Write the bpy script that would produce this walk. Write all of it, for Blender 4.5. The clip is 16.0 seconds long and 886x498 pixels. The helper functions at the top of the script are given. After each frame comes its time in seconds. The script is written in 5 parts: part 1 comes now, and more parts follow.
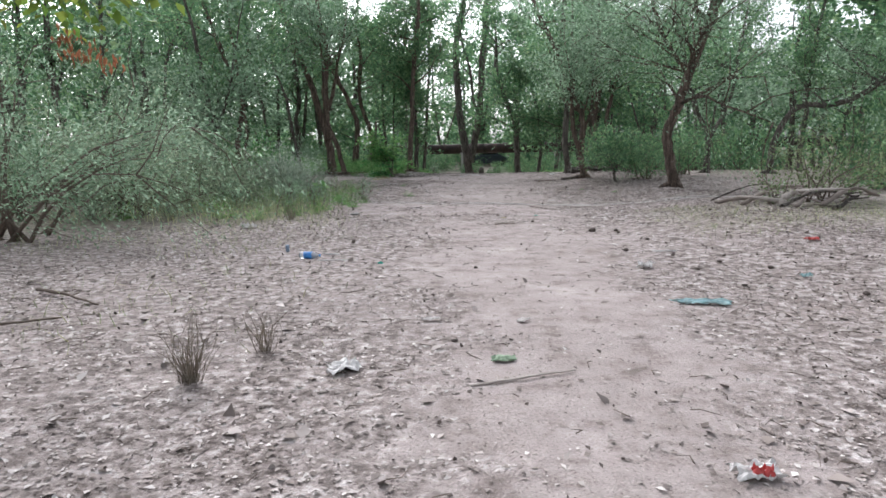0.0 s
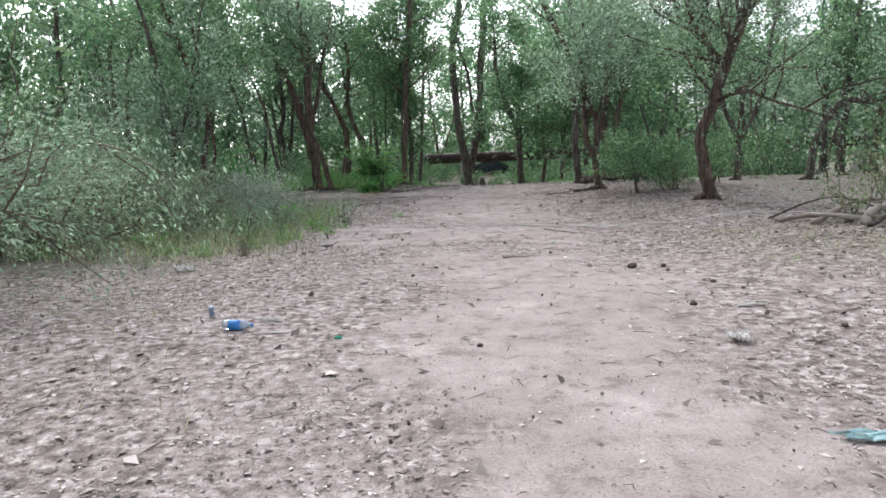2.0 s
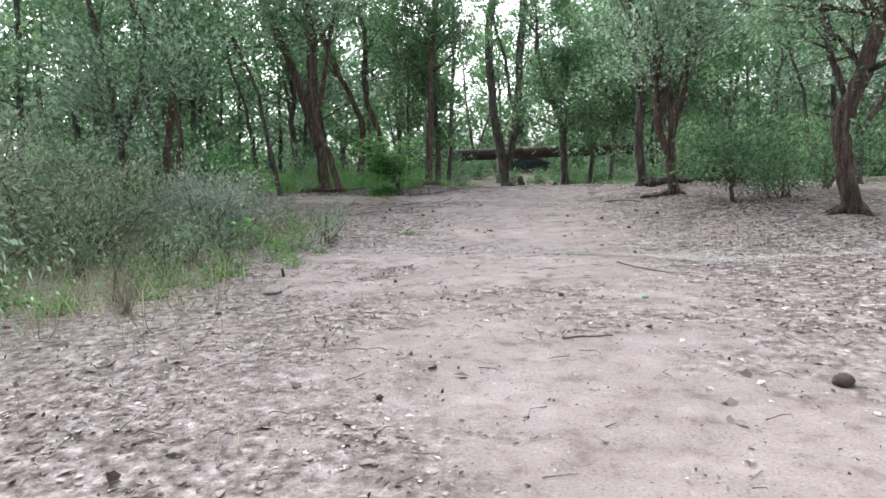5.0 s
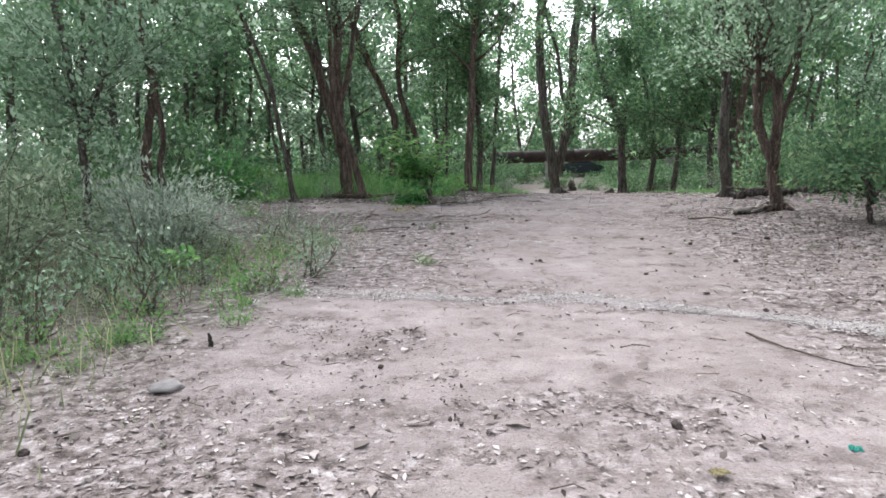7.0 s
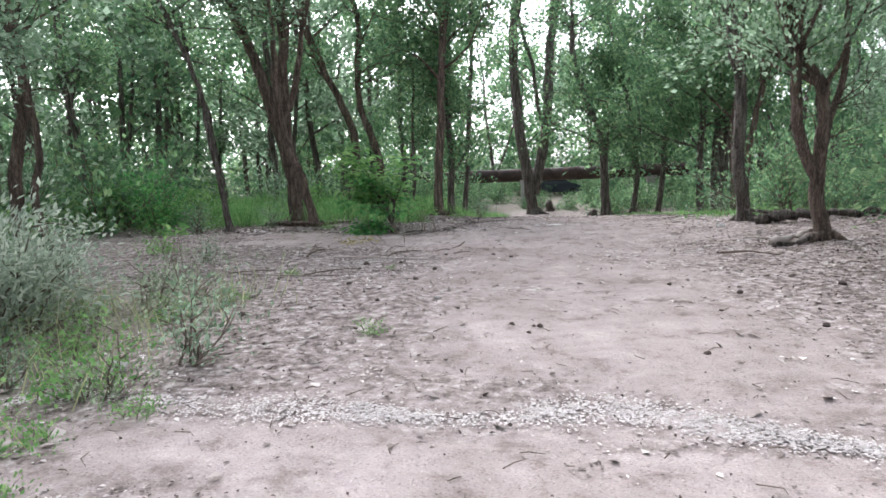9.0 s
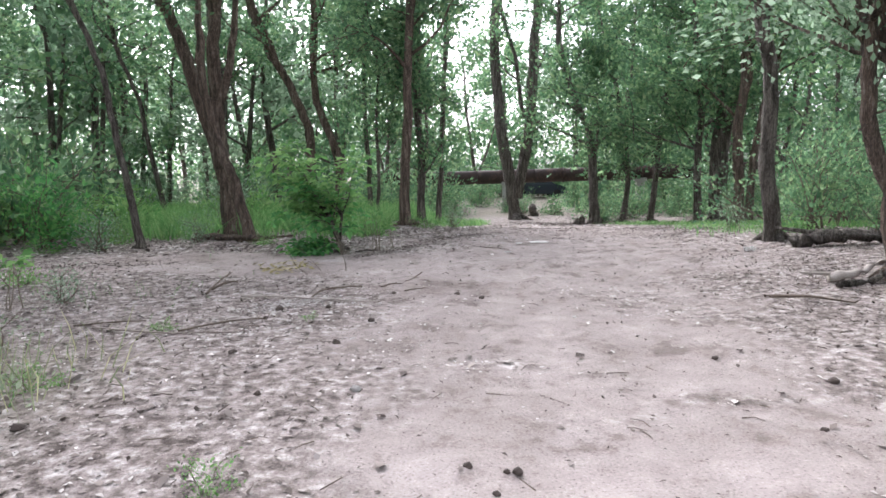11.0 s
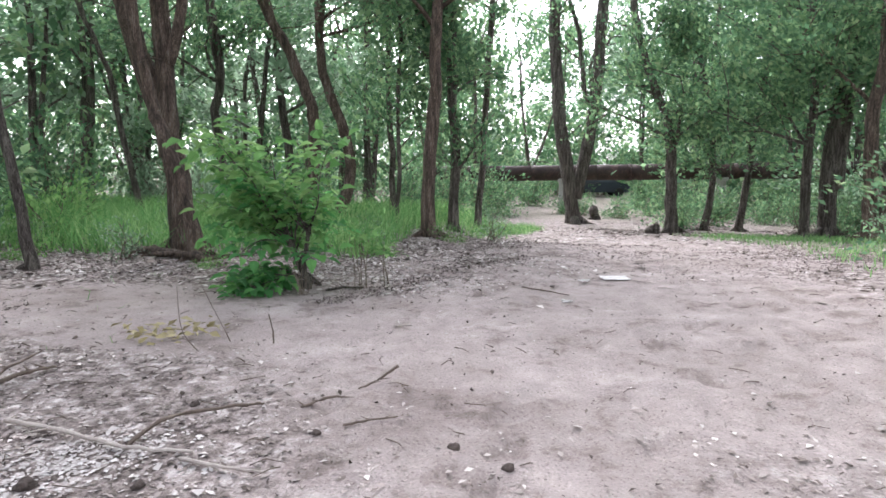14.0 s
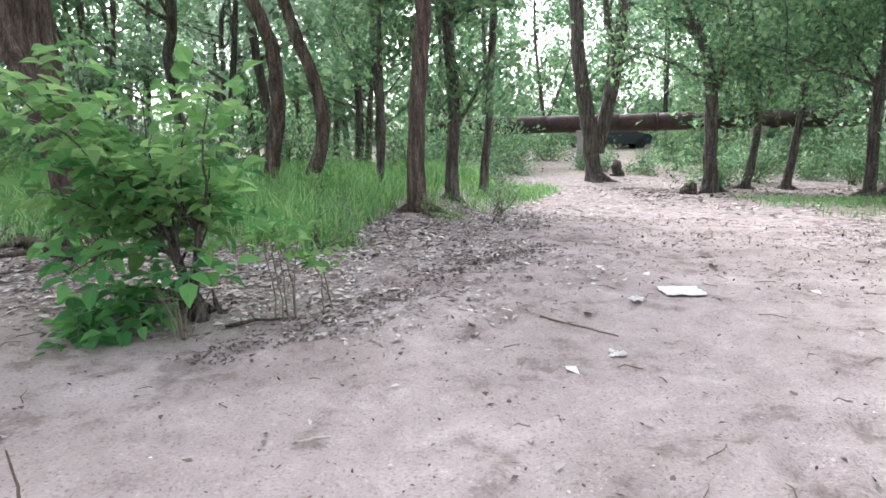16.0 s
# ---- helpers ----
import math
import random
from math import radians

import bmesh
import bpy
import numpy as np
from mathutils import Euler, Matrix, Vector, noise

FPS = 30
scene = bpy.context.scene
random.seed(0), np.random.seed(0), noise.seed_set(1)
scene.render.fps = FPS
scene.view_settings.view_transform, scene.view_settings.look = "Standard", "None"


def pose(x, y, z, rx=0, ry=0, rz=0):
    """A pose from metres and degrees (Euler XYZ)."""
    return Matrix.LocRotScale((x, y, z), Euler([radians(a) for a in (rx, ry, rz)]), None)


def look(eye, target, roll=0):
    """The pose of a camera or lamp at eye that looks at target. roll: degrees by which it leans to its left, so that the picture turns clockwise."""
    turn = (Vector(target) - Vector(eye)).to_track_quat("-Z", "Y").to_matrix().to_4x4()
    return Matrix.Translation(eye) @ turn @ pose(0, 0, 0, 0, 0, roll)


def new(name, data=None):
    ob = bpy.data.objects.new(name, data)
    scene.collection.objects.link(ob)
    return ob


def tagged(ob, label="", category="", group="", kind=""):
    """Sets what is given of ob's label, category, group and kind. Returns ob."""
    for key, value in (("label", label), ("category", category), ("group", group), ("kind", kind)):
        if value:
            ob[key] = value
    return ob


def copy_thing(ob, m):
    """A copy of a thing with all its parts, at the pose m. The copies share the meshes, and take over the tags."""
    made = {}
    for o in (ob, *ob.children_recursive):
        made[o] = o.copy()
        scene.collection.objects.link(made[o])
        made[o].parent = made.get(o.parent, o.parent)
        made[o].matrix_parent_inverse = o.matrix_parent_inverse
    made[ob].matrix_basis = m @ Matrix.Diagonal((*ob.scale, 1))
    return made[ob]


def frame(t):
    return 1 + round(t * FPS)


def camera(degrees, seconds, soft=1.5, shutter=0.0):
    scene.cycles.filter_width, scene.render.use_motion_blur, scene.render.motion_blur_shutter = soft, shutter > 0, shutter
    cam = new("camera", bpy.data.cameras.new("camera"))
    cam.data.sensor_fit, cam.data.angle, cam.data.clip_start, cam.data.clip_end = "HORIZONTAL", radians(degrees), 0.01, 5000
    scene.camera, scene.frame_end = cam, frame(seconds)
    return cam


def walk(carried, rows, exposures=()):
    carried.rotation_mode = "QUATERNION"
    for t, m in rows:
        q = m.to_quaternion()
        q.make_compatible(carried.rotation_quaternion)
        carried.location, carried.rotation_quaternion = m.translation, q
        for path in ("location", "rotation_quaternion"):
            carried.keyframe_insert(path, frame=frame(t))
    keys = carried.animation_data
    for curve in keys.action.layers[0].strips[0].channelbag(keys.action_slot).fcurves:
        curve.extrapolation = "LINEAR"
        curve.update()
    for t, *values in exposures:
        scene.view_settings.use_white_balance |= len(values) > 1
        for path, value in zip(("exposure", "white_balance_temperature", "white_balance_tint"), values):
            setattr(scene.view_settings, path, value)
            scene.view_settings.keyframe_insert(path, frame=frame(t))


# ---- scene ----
cam = camera(68.0, 16.0, 1.6)
PATH = [
    (0, (-0.285, 0.236, 1.388), (-0.297, 2.211, 1.071), -0.2),
    (0.5, (-0.252, 0.897, 1.439), (-0.104, 2.86, 1.086), 0.9),
    (1, (-0.228, 1.516, 1.459), (-0.263, 3.494, 1.161), -1.7),
    (1.5, (-0.226, 2.182, 1.462), (-0.187, 4.156, 1.144), -0.1),
    (2, (-0.174, 2.802, 1.436), (-0.192, 4.781, 1.144), -1.5),
    (2.5, (-0.099, 3.372, 1.41), (-0.181, 5.343, 1.079), -0.4),
    (3, (-0.083, 3.906, 1.405), (-0.059, 5.885, 1.113), -1.7),
    (3.5, (-0.008, 4.597, 1.399), (-0.065, 6.575, 1.106), -0.6),
    (3.7, (0.051, 4.878, 1.373), (-0.002, 6.854, 1.07), -0.0),
    (5.8, (-0.019, 8.151, 1.378), (-0.211, 10.12, 1.082), -1.2),
    (6, (0.011, 8.435, 1.347), (-0.185, 10.405, 1.062), -0.3),
    (6.5, (0.015, 9.067, 1.328), (-0.12, 11.043, 1.053), -1.3),
    (7, (-0.006, 9.749, 1.351), (-0.273, 11.71, 1.058), -0.8),
    (7.5, (-0.043, 10.39, 1.348), (-0.214, 12.361, 1.056), -0.4),
    (8, (-0.093, 11.019, 1.352), (-0.373, 12.975, 1.043), -1.5),
    (8.5, (-0.16, 11.651, 1.335), (-0.381, 13.62, 1.067), -1.5),
    (8.7, (-0.196, 11.889, 1.324), (-0.393, 13.865, 1.089), -1.6),
    (10.8, (-0.051, 14.48, 1.421), (-0.188, 16.46, 1.175), 0.1),
    (11, (-0.035, 14.722, 1.423), (-0.169, 16.703, 1.182), -0.8),
    (11.5, (0.021, 15.383, 1.441), (-0.201, 17.351, 1.16), -0.6),
    (12, (0.038, 16.057, 1.446), (-0.077, 18.031, 1.146), 1.5),
    (12.5, (0.042, 16.688, 1.433), (-0.117, 18.661, 1.141), -0.5),
    (13, (0.013, 17.344, 1.435), (-0.174, 19.323, 1.21), 1.5),
    (13.5, (-0.01, 17.968, 1.414), (-0.228, 19.945, 1.202), -0.3),
    (14, (0.022, 18.519, 1.425), (-0.272, 20.48, 1.165), 0.3),
    (14.5, (0.019, 19.158, 1.476), (-0.192, 21.122, 1.168), -0.3),
    (15, (0.017, 19.782, 1.487), (-0.306, 21.732, 1.185), -0.1),
    (15.5, (-0.051, 20.476, 1.456), (-0.324, 22.423, 1.09), 1.5),
    (16, (-0.078, 21.037, 1.442), (-0.41, 22.968, 1.04), -0.6),
]
walk(cam, [(t, look(e, g, r)) for t, e, g, r in PATH],
     [(0.0, 1.01, 6030, 12), (3.5, 1.24, 6080, 13), (7.0, 1.41, 6040, 14), (11.0, 1.76, 6060, 16), (14.5, 2.05, 6060, 17), (16.0, 2.22, 6040, 17)])

# ---- light ----
world = bpy.data.worlds.new("sky")
scene.world = world
world.use_nodes = True
wn = world.node_tree.nodes
sky = wn.new("ShaderNodeTexSky")
sky.sky_type, sky.sun_disc = "NISHITA", False
sky.sun_elevation, sky.sun_rotation = radians(38), radians(-25)
sky.air_density, sky.dust_density, sky.ozone_density = 1.0, 4.0, 1.0
pale = wn.new("ShaderNodeHueSaturation")
pale.inputs["Saturation"].default_value = 0.16
world.node_tree.links.new(sky.outputs[0], pale.inputs["Color"])
world.node_tree.links.new(pale.outputs[0], wn["Background"].inputs[0])
wn["Background"].inputs[1].default_value = 0.15
sun = new("sun", bpy.data.lights.new("sun", "SUN"))
sun.data.energy, sun.data.angle, sun.data.color = 0.9, radians(30), (1.0, 0.94, 0.88)
sun.matrix_world = look((-25, 53, 46), (0, 0, 0))


# ---- materials ----
def shader(name):
    m = bpy.data.materials.new(name)
    m.use_nodes = True
    return m, m.node_tree.nodes, m.node_tree.links, m.node_tree.nodes["Principled BSDF"]


def ramp(nodes, stops):
    r = nodes.new("ShaderNodeValToRGB")
    e = r.color_ramp.elements
    while len(e) < len(stops):
        e.new(0.5)
    for el, (p, c) in zip(e, stops):
        el.position, el.color = p, (*c, 1)
    return r


def noise_node(nodes, links, scale, detail=5, rough=0.6, coord=None):
    n = nodes.new("ShaderNodeTexNoise")
    n.inputs["Scale"].default_value, n.inputs["Detail"].default_value, n.inputs["Roughness"].default_value = scale, detail, rough
    if coord is not None:
        links.new(coord, n.inputs["Vector"])
    return n


def plain(name, stops, scale=6.0, rough=0.85, bump=0.3, depth=0.01, metal=0.0, stretch=None):
    m, nodes, links, b = shader(name)
    tc = nodes.new("ShaderNodeTexCoord").outputs["Object"]
    if stretch:
        mp = nodes.new("ShaderNodeMapping")
        mp.inputs["Scale"].default_value = stretch
        links.new(tc, mp.inputs["Vector"])
        tc = mp.outputs[0]
    big, fine = noise_node(nodes, links, scale, 6, 0.65, tc), noise_node(nodes, links, scale * 7, 4, 0.7, tc)
    mix = nodes.new("ShaderNodeMath")
    mix.operation = "MULTIPLY_ADD"
    mix.inputs[1].default_value = 0.5
    links.new(fine.outputs[0], mix.inputs[0])
    half = nodes.new("ShaderNodeMath")
    half.operation = "MULTIPLY"
    half.inputs[1].default_value = 0.5
    links.new(big.outputs[0], half.inputs[0])
    links.new(half.outputs[0], mix.inputs[2])
    r = ramp(nodes, stops)
    links.new(mix.outputs[0], r.inputs[0])
    links.new(r.outputs[0], b.inputs["Base Color"])
    b.inputs["Roughness"].default_value, b.inputs["Metallic"].default_value = rough, metal
    bp = nodes.new("ShaderNodeBump")
    bp.inputs["Strength"].default_value, bp.inputs["Distance"].default_value = bump, depth
    links.new(mix.outputs[0], bp.inputs["Height"])
    links.new(bp.outputs[0], b.inputs["Normal"])
    return m


def leafy(name, stops, through_light=0.58, rough=0.6, patch_scale=0.7, low=0.65, high=1.35):
    """Leaves: each island of the mesh takes its own tone, light passes through in part."""
    m, nodes, links, b = shader(name)
    geo = nodes.new("ShaderNodeNewGeometry")
    r = ramp(nodes, stops)
    links.new(geo.outputs["Random Per Island"], r.inputs[0])
    tc = nodes.new("ShaderNodeTexCoord").outputs["Object"]
    big = noise_node(nodes, links, patch_scale, 3, 0.55, tc)
    hsv = nodes.new("ShaderNodeHueSaturation")
    val = nodes.new("ShaderNodeMapRange")
    val.inputs[1].default_value, val.inputs[2].default_value = 0.25, 0.75
    val.inputs[3].default_value, val.inputs[4].default_value = low, high
    links.new(big.outputs[0], val.inputs[0])
    links.new(val.outputs[0], hsv.inputs["Value"])
    links.new(r.outputs[0], hsv.inputs["Color"])
    links.new(hsv.outputs[0], b.inputs["Base Color"])
    b.inputs["Roughness"].default_value = rough
    b.inputs["Specular IOR Level"].default_value = 0.15
    if through_light:
        tr = nodes.new("ShaderNodeBsdfTranslucent")
        links.new(hsv.outputs[0], tr.inputs[0])
        mx = nodes.new("ShaderNodeMixShader")
        mx.inputs[0].default_value = through_light
        links.new(b.outputs[0], mx.inputs[1])
        links.new(tr.outputs[0], mx.inputs[2])
        links.new(mx.outputs[0], nodes["Material Output"].inputs[0])
    return m


BARK = plain("bark", [(0.38, (0.022, 0.018, 0.015)), (0.48, (0.08, 0.066, 0.055)), (0.62, (0.26, 0.23, 0.2))], 6, 0.95, 1.0, 0.08, stretch=(2.6, 2.6, 0.35))
BARK_RED = plain("reddish_bark", [(0.38, (0.026, 0.02, 0.016)), (0.46, (0.075, 0.055, 0.044)), (0.54, (0.165, 0.115, 0.086)), (0.63, (0.31, 0.265, 0.225))], 6, 0.95, 1.0, 0.08, stretch=(2.6, 2.6, 0.35))
STALK = plain("dry_stalk", [(0.3, (0.11, 0.09, 0.07)), (0.7, (0.32, 0.27, 0.21))], 20, 0.9, 0.3, 0.003)
TWIG = plain("dry_twig", [(0.3, (0.06, 0.045, 0.035)), (0.7, (0.22, 0.17, 0.135))], 20, 0.9, 0.4, 0.004)
PALEWOOD = plain("pale_dry_wood", [(0.3, (0.28, 0.23, 0.2)), (0.55, (0.46, 0.41, 0.37)), (0.75, (0.62, 0.57, 0.53))], 6, 0.85, 0.5, 0.01, stretch=(1, 1, 3))
DRIFT = plain("bleached_wood", [(0.3, (0.13, 0.1, 0.085)), (0.55, (0.27, 0.225, 0.195)), (0.75, (0.45, 0.4, 0.36))], 5, 0.85, 0.6, 0.012, stretch=(1, 1, 3))
LEAF_GREEN = leafy("poplar_leaf", [(0.0, (0.085, 0.174, 0.098)), (0.5, (0.152, 0.278, 0.143)), (0.9, (0.255, 0.400, 0.196)), (1.0, (0.318, 0.428, 0.221))])
LEAF_GREY = leafy("grey_willow_leaf", [(0.0, (0.138, 0.226, 0.140)), (0.5, (0.259, 0.372, 0.244)), (1.0, (0.465, 0.610, 0.448))])
LEAF_SILVER = leafy("silver_leaf", [(0.0, (0.17, 0.235, 0.145)), (0.5, (0.285, 0.362, 0.232)), (1.0, (0.5, 0.58, 0.41))], 0.35)
LEAF_BRIGHT = leafy("fresh_leaf", [(0.0, (0.072, 0.22, 0.075)), (0.5, (0.12, 0.34, 0.112)), (1.0, (0.22, 0.48, 0.15))])
LEAF_PALESILVER = leafy("pale_silver_leaf", [(0.0, (0.26, 0.33, 0.25)), (0.5, (0.4, 0.48, 0.37)), (1.0, (0.6, 0.66, 0.54))], 0.4)
LEAF_FRESH = leafy("light_green_leaf", [(0.0, (0.12, 0.27, 0.085)), (0.5, (0.2, 0.39, 0.135)), (1.0, (0.33, 0.52, 0.2))])
LEAF_PALE = leafy("pale_green_leaf", [(0.0, (0.13, 0.19, 0.09)), (0.5, (0.22, 0.3, 0.15)), (1.0, (0.36, 0.42, 0.24))])
LEAF_MAPLE = leafy("yellowish_leaf", [(0.0, (0.10, 0.2, 0.04)), (0.6, (0.2, 0.32, 0.06)), (1.0, (0.34, 0.38, 0.08))], 0.5)
SEED = leafy("orange_seed", [(0.0, (0.32, 0.13, 0.07)), (1.0, (0.5, 0.25, 0.13))])
GRASS = leafy("grass_blade", [(0.0, (0.112, 0.252, 0.084)), (0.6, (0.200, 0.408, 0.144)), (1.0, (0.350, 0.504, 0.216))], 0.4)
DRYGRASS = leafy("dry_grass_blade", [(0.0, (0.2, 0.26, 0.13)), (0.5, (0.36, 0.41, 0.23)), (0.8, (0.491, 0.491, 0.268)), (1.0, (0.624, 0.604, 0.382))], 0.25)
LITTER = leafy("fallen_leaf", [(0.0, (0.12, 0.098, 0.086)), (0.25, (0.2, 0.168, 0.15)), (0.55, (0.3, 0.258, 0.237)), (0.85, (0.4, 0.357, 0.333)), (1.0, (0.62, 0.58, 0.55))], 0.0, 0.85, 2.2, 0.5, 1.6)
FLUFF = leafy("pale_fluff", [(0.0, (0.42, 0.385, 0.36)), (0.5, (0.54, 0.505, 0.48)), (1.0, (0.68, 0.65, 0.625))], 0.0, 0.95)
YELLOWED = leafy("yellowed_leaf", [(0.0, (0.315, 0.272, 0.120)), (1.0, (0.434, 0.381, 0.225))], 0.2)
CLOD = plain("dark_clod", [(0.3, (0.04, 0.032, 0.028)), (0.7, (0.13, 0.1, 0.085))], 30, 0.95, 0.8, 0.01)
STONE = plain("grey_stone", [(0.3, (0.2, 0.19, 0.18)), (0.7, (0.38, 0.36, 0.34))], 20, 0.85, 0.4, 0.005)
RUST = plain("rusted_steel", [(0.3, (0.02, 0.014, 0.012)), (0.52, (0.045, 0.027, 0.022)), (0.7, (0.13, 0.066, 0.05))], 1.6, 0.75, 0.3, 0.01)
CONCRETE = plain("concrete", [(0.3, (0.3, 0.29, 0.28)), (0.7, (0.5, 0.48, 0.46))], 3, 0.9, 0.3, 0.006)
PAPER = plain("white_paper", [(0.4, (0.5, 0.48, 0.46)), (0.6, (0.7, 0.68, 0.66))], 12, 0.8, 0.05, 0.001)
BLUE = plain("blue_label", [(0.3, (0.03, 0.17, 0.5)), (0.7, (0.06, 0.28, 0.66))], 14, 0.4, 0.1, 0.001)
DULLBLUE = plain("dull_blue_metal", [(0.4, (0.1, 0.17, 0.3)), (0.55, (0.35, 0.42, 0.5)), (0.65, (0.6, 0.62, 0.64))], 22, 0.4, 0.05, 0.001, 0.3)
TEAL = plain("teal_cloth", [(0.4, (0.2, 0.38, 0.4)), (0.5, (0.36, 0.52, 0.53)), (0.62, (0.5, 0.58, 0.56))], 18, 0.9, 0.5, 0.004)
RED = plain("red_plastic", [(0.3, (0.42, 0.05, 0.05)), (0.7, (0.62, 0.1, 0.09))], 14, 0.5, 0.2, 0.002)
PALEGREEN = plain("pale_green_leaf", [(0.3, (0.16, 0.24, 0.15)), (0.7, (0.34, 0.42, 0.3))], 14, 0.8, 0.3, 0.003)
MINT = plain("green_plastic", [(0.3, (0.02, 0.32, 0.24)), (0.7, (0.05, 0.45, 0.34))], 14, 0.4, 0.1, 0.001)
CARPAINT = plain("dark_car_paint", [(0.3, (0.03, 0.04, 0.055)), (0.7, (0.05, 0.06, 0.08))], 3, 0.3, 0.02, 0.001)
TYRE = plain("tyre_rubber", [(0.3, (0.015, 0.015, 0.015)), (0.7, (0.03, 0.03, 0.03))], 12, 0.9, 0.2, 0.002)
CARGLASS = plain("car_glass", [(0.3, (0.015, 0.018, 0.02)), (0.7, (0.025, 0.03, 0.03))], 3, 0.08, 0.0, 0.001)
CLEAR, _n, _l, _b = shader("clear_plastic")
_b.inputs["Base Color"].default_value = (0.86, 0.89, 0.9, 1)
_b.inputs["Roughness"].default_value, _b.inputs["Transmission Weight"].default_value = 0.2, 0.7


def ground_material():
    m, nodes, links, b = shader("woodland_soil")
    tc = nodes.new("ShaderNodeNewGeometry").outputs["Position"]
    n1, n2, n3 = (noise_node(nodes, links, s, d, 0.62, tc) for s, d in ((0.9, 8), (11, 8), (70, 3)))
    sand = ramp(nodes, [(0.22, (0.2, 0.165, 0.152)), (0.42, (0.325, 0.279, 0.262)), (0.56, (0.365, 0.316, 0.3)), (0.72, (0.45, 0.397, 0.378))])
    soil = ramp(nodes, [(0.36, (0.1, 0.082, 0.074)), (0.46, (0.235, 0.2, 0.185)), (0.56, (0.365, 0.318, 0.3)), (0.67, (0.58, 0.54, 0.52))])
    turf = ramp(nodes, [(0.3, (0.14, 0.14, 0.09)), (0.5, (0.25, 0.235, 0.175)), (0.7, (0.4, 0.37, 0.31))])
    links.new(n1.outputs[0], sand.inputs[0])
    links.new(n2.outputs[0], soil.inputs[0])
    links.new(n2.outputs[0], turf.inputs[0])
    out = soil.outputs[0]
    for attr, colour in (("turf", turf.outputs[0]), ("sand", sand.outputs[0])):
        at = nodes.new("ShaderNodeAttribute")
        at.attribute_name = attr
        mx = nodes.new("ShaderNodeMix")
        mx.data_type = "RGBA"
        links.new(at.outputs["Fac"], mx.inputs[0])
        links.new(out, mx.inputs[6])
        links.new(colour, mx.inputs[7])
        out = mx.outputs[2]
    n4 = noise_node(nodes, links, 3.2, 6, 0.7, tc)
    stain = ramp(nodes, [(0.36, (0.58, 0.55, 0.53)), (0.46, (0.97, 0.96, 0.95)), (0.56, (1.08, 1.08, 1.08)), (0.68, (1.28, 1.28, 1.28))])
    links.new(n4.outputs[0], stain.inputs[0])
    blot = nodes.new("ShaderNodeMix")
    blot.data_type, blot.blend_type = "RGBA", "MULTIPLY"
    blot.inputs[0].default_value = 0.8
    links.new(out, blot.inputs[6])
    links.new(stain.outputs[0], blot.inputs[7])
    out = blot.outputs[2]
    speck = ramp(nodes, [(0.3, (0.42, 0.39, 0.37)), (0.42, (0.9, 0.9, 0.9)), (0.6, (1, 1, 1)), (0.72, (1.4, 1.39, 1.38))])
    links.new(n3.outputs[0], speck.inputs[0])
    mul = nodes.new("ShaderNodeMix")
    mul.data_type, mul.blend_type = "RGBA", "MULTIPLY"
    mul.inputs[0].default_value = 0.8
    links.new(out, mul.inputs[6])
    links.new(speck.outputs[0], mul.inputs[7])
    links.new(mul.outputs[2], b.inputs["Base Color"])
    b.inputs["Roughness"].default_value = 0.95
    b.inputs["Specular IOR Level"].default_value = 0.15
    h = nodes.new("ShaderNodeMath")
    dents = noise_node(nodes, links, 4.5, 3, 0.5, tc)
    deep = nodes.new("ShaderNodeMath")
    deep.operation = "MULTIPLY_ADD"
    deep.inputs[1].default_value = 0.9
    links.new(dents.outputs[0], deep.inputs[0])
    links.new(n2.outputs[0], deep.inputs[2])
    links.new(deep.outputs[0], h.inputs[0])
    links.new(n3.outputs[0], h.inputs[1])
    bp = nodes.new("ShaderNodeBump")
    bp.inputs["Strength"].default_value, bp.inputs["Distance"].default_value = 0.5, 0.03
    links.new(h.outputs[0], bp.inputs["Height"])
    links.new(bp.outputs[0], b.inputs["Normal"])
    return m


# ---- the lie of the land ----
rng = np.random.default_rng(7)


def step(a, b, v):
    u = np.clip((v - a) / (b - a), 0, 1)
    return u * u * (3 - 2 * u)


def height(x, y):
    late = 4.5 * step(0.8, 2.5, -x)
    fall = step(25.5, 44, y - late * (1 - step(36, 48, y)))
    z = 0.18 * step(15, 24, y) - 1.0 * fall + 0.25 * step(1.5, 6, x) * step(6, 12, y) * (1 - step(22, 32, y))
    return z + 0.02 * np.sin(x * 1.3 + y * 0.7) * np.sin(y * 0.9 - x * 0.4)


WOBBLE = [(rng.uniform(-1, 1) * k, rng.uniform(-1, 1) * k, rng.uniform(0, 6.3)) for k in (0.6, 1.1, 1.9, 2.8, 4.5, 6.0, 9.0, 12.0) for _ in range(3)]


def rough(x, y):
    """Uneven value, about -1 to 1, over the ground."""
    v = 0
    for i, (a, b, p) in enumerate(WOBBLE):
        v = v + np.sin(a * x + b * y + p + 1.5 * np.sin(b * x - a * y)) / (1 + i // 3) ** 0.6
    return v / 5.0


EDGE_Y = (-50, 2, 8, 12, 14.2, 15.5, 17, 19, 21.3, 22.3, 23.2, 25, 26.3, 30, 38, 46, 50, 64, 68)
EDGE_L = (-0.5, -0.3, -0.5, -0.8, -1.9, -2.3, -0.7, -0.8, -1.0, -2.0, -7.5, -2.6, -1.3, -0.9, -0.6, -1.5, -4, -3, 1)
EDGE_R = (1.6, 1.7, 1.9, 2.1, 2.0, 2.1, 2.1, 2.1, 2.4, 2.6, 3.0, 3.0, 2.9, 3.9, 5.5, 6, 9, 9, 3)


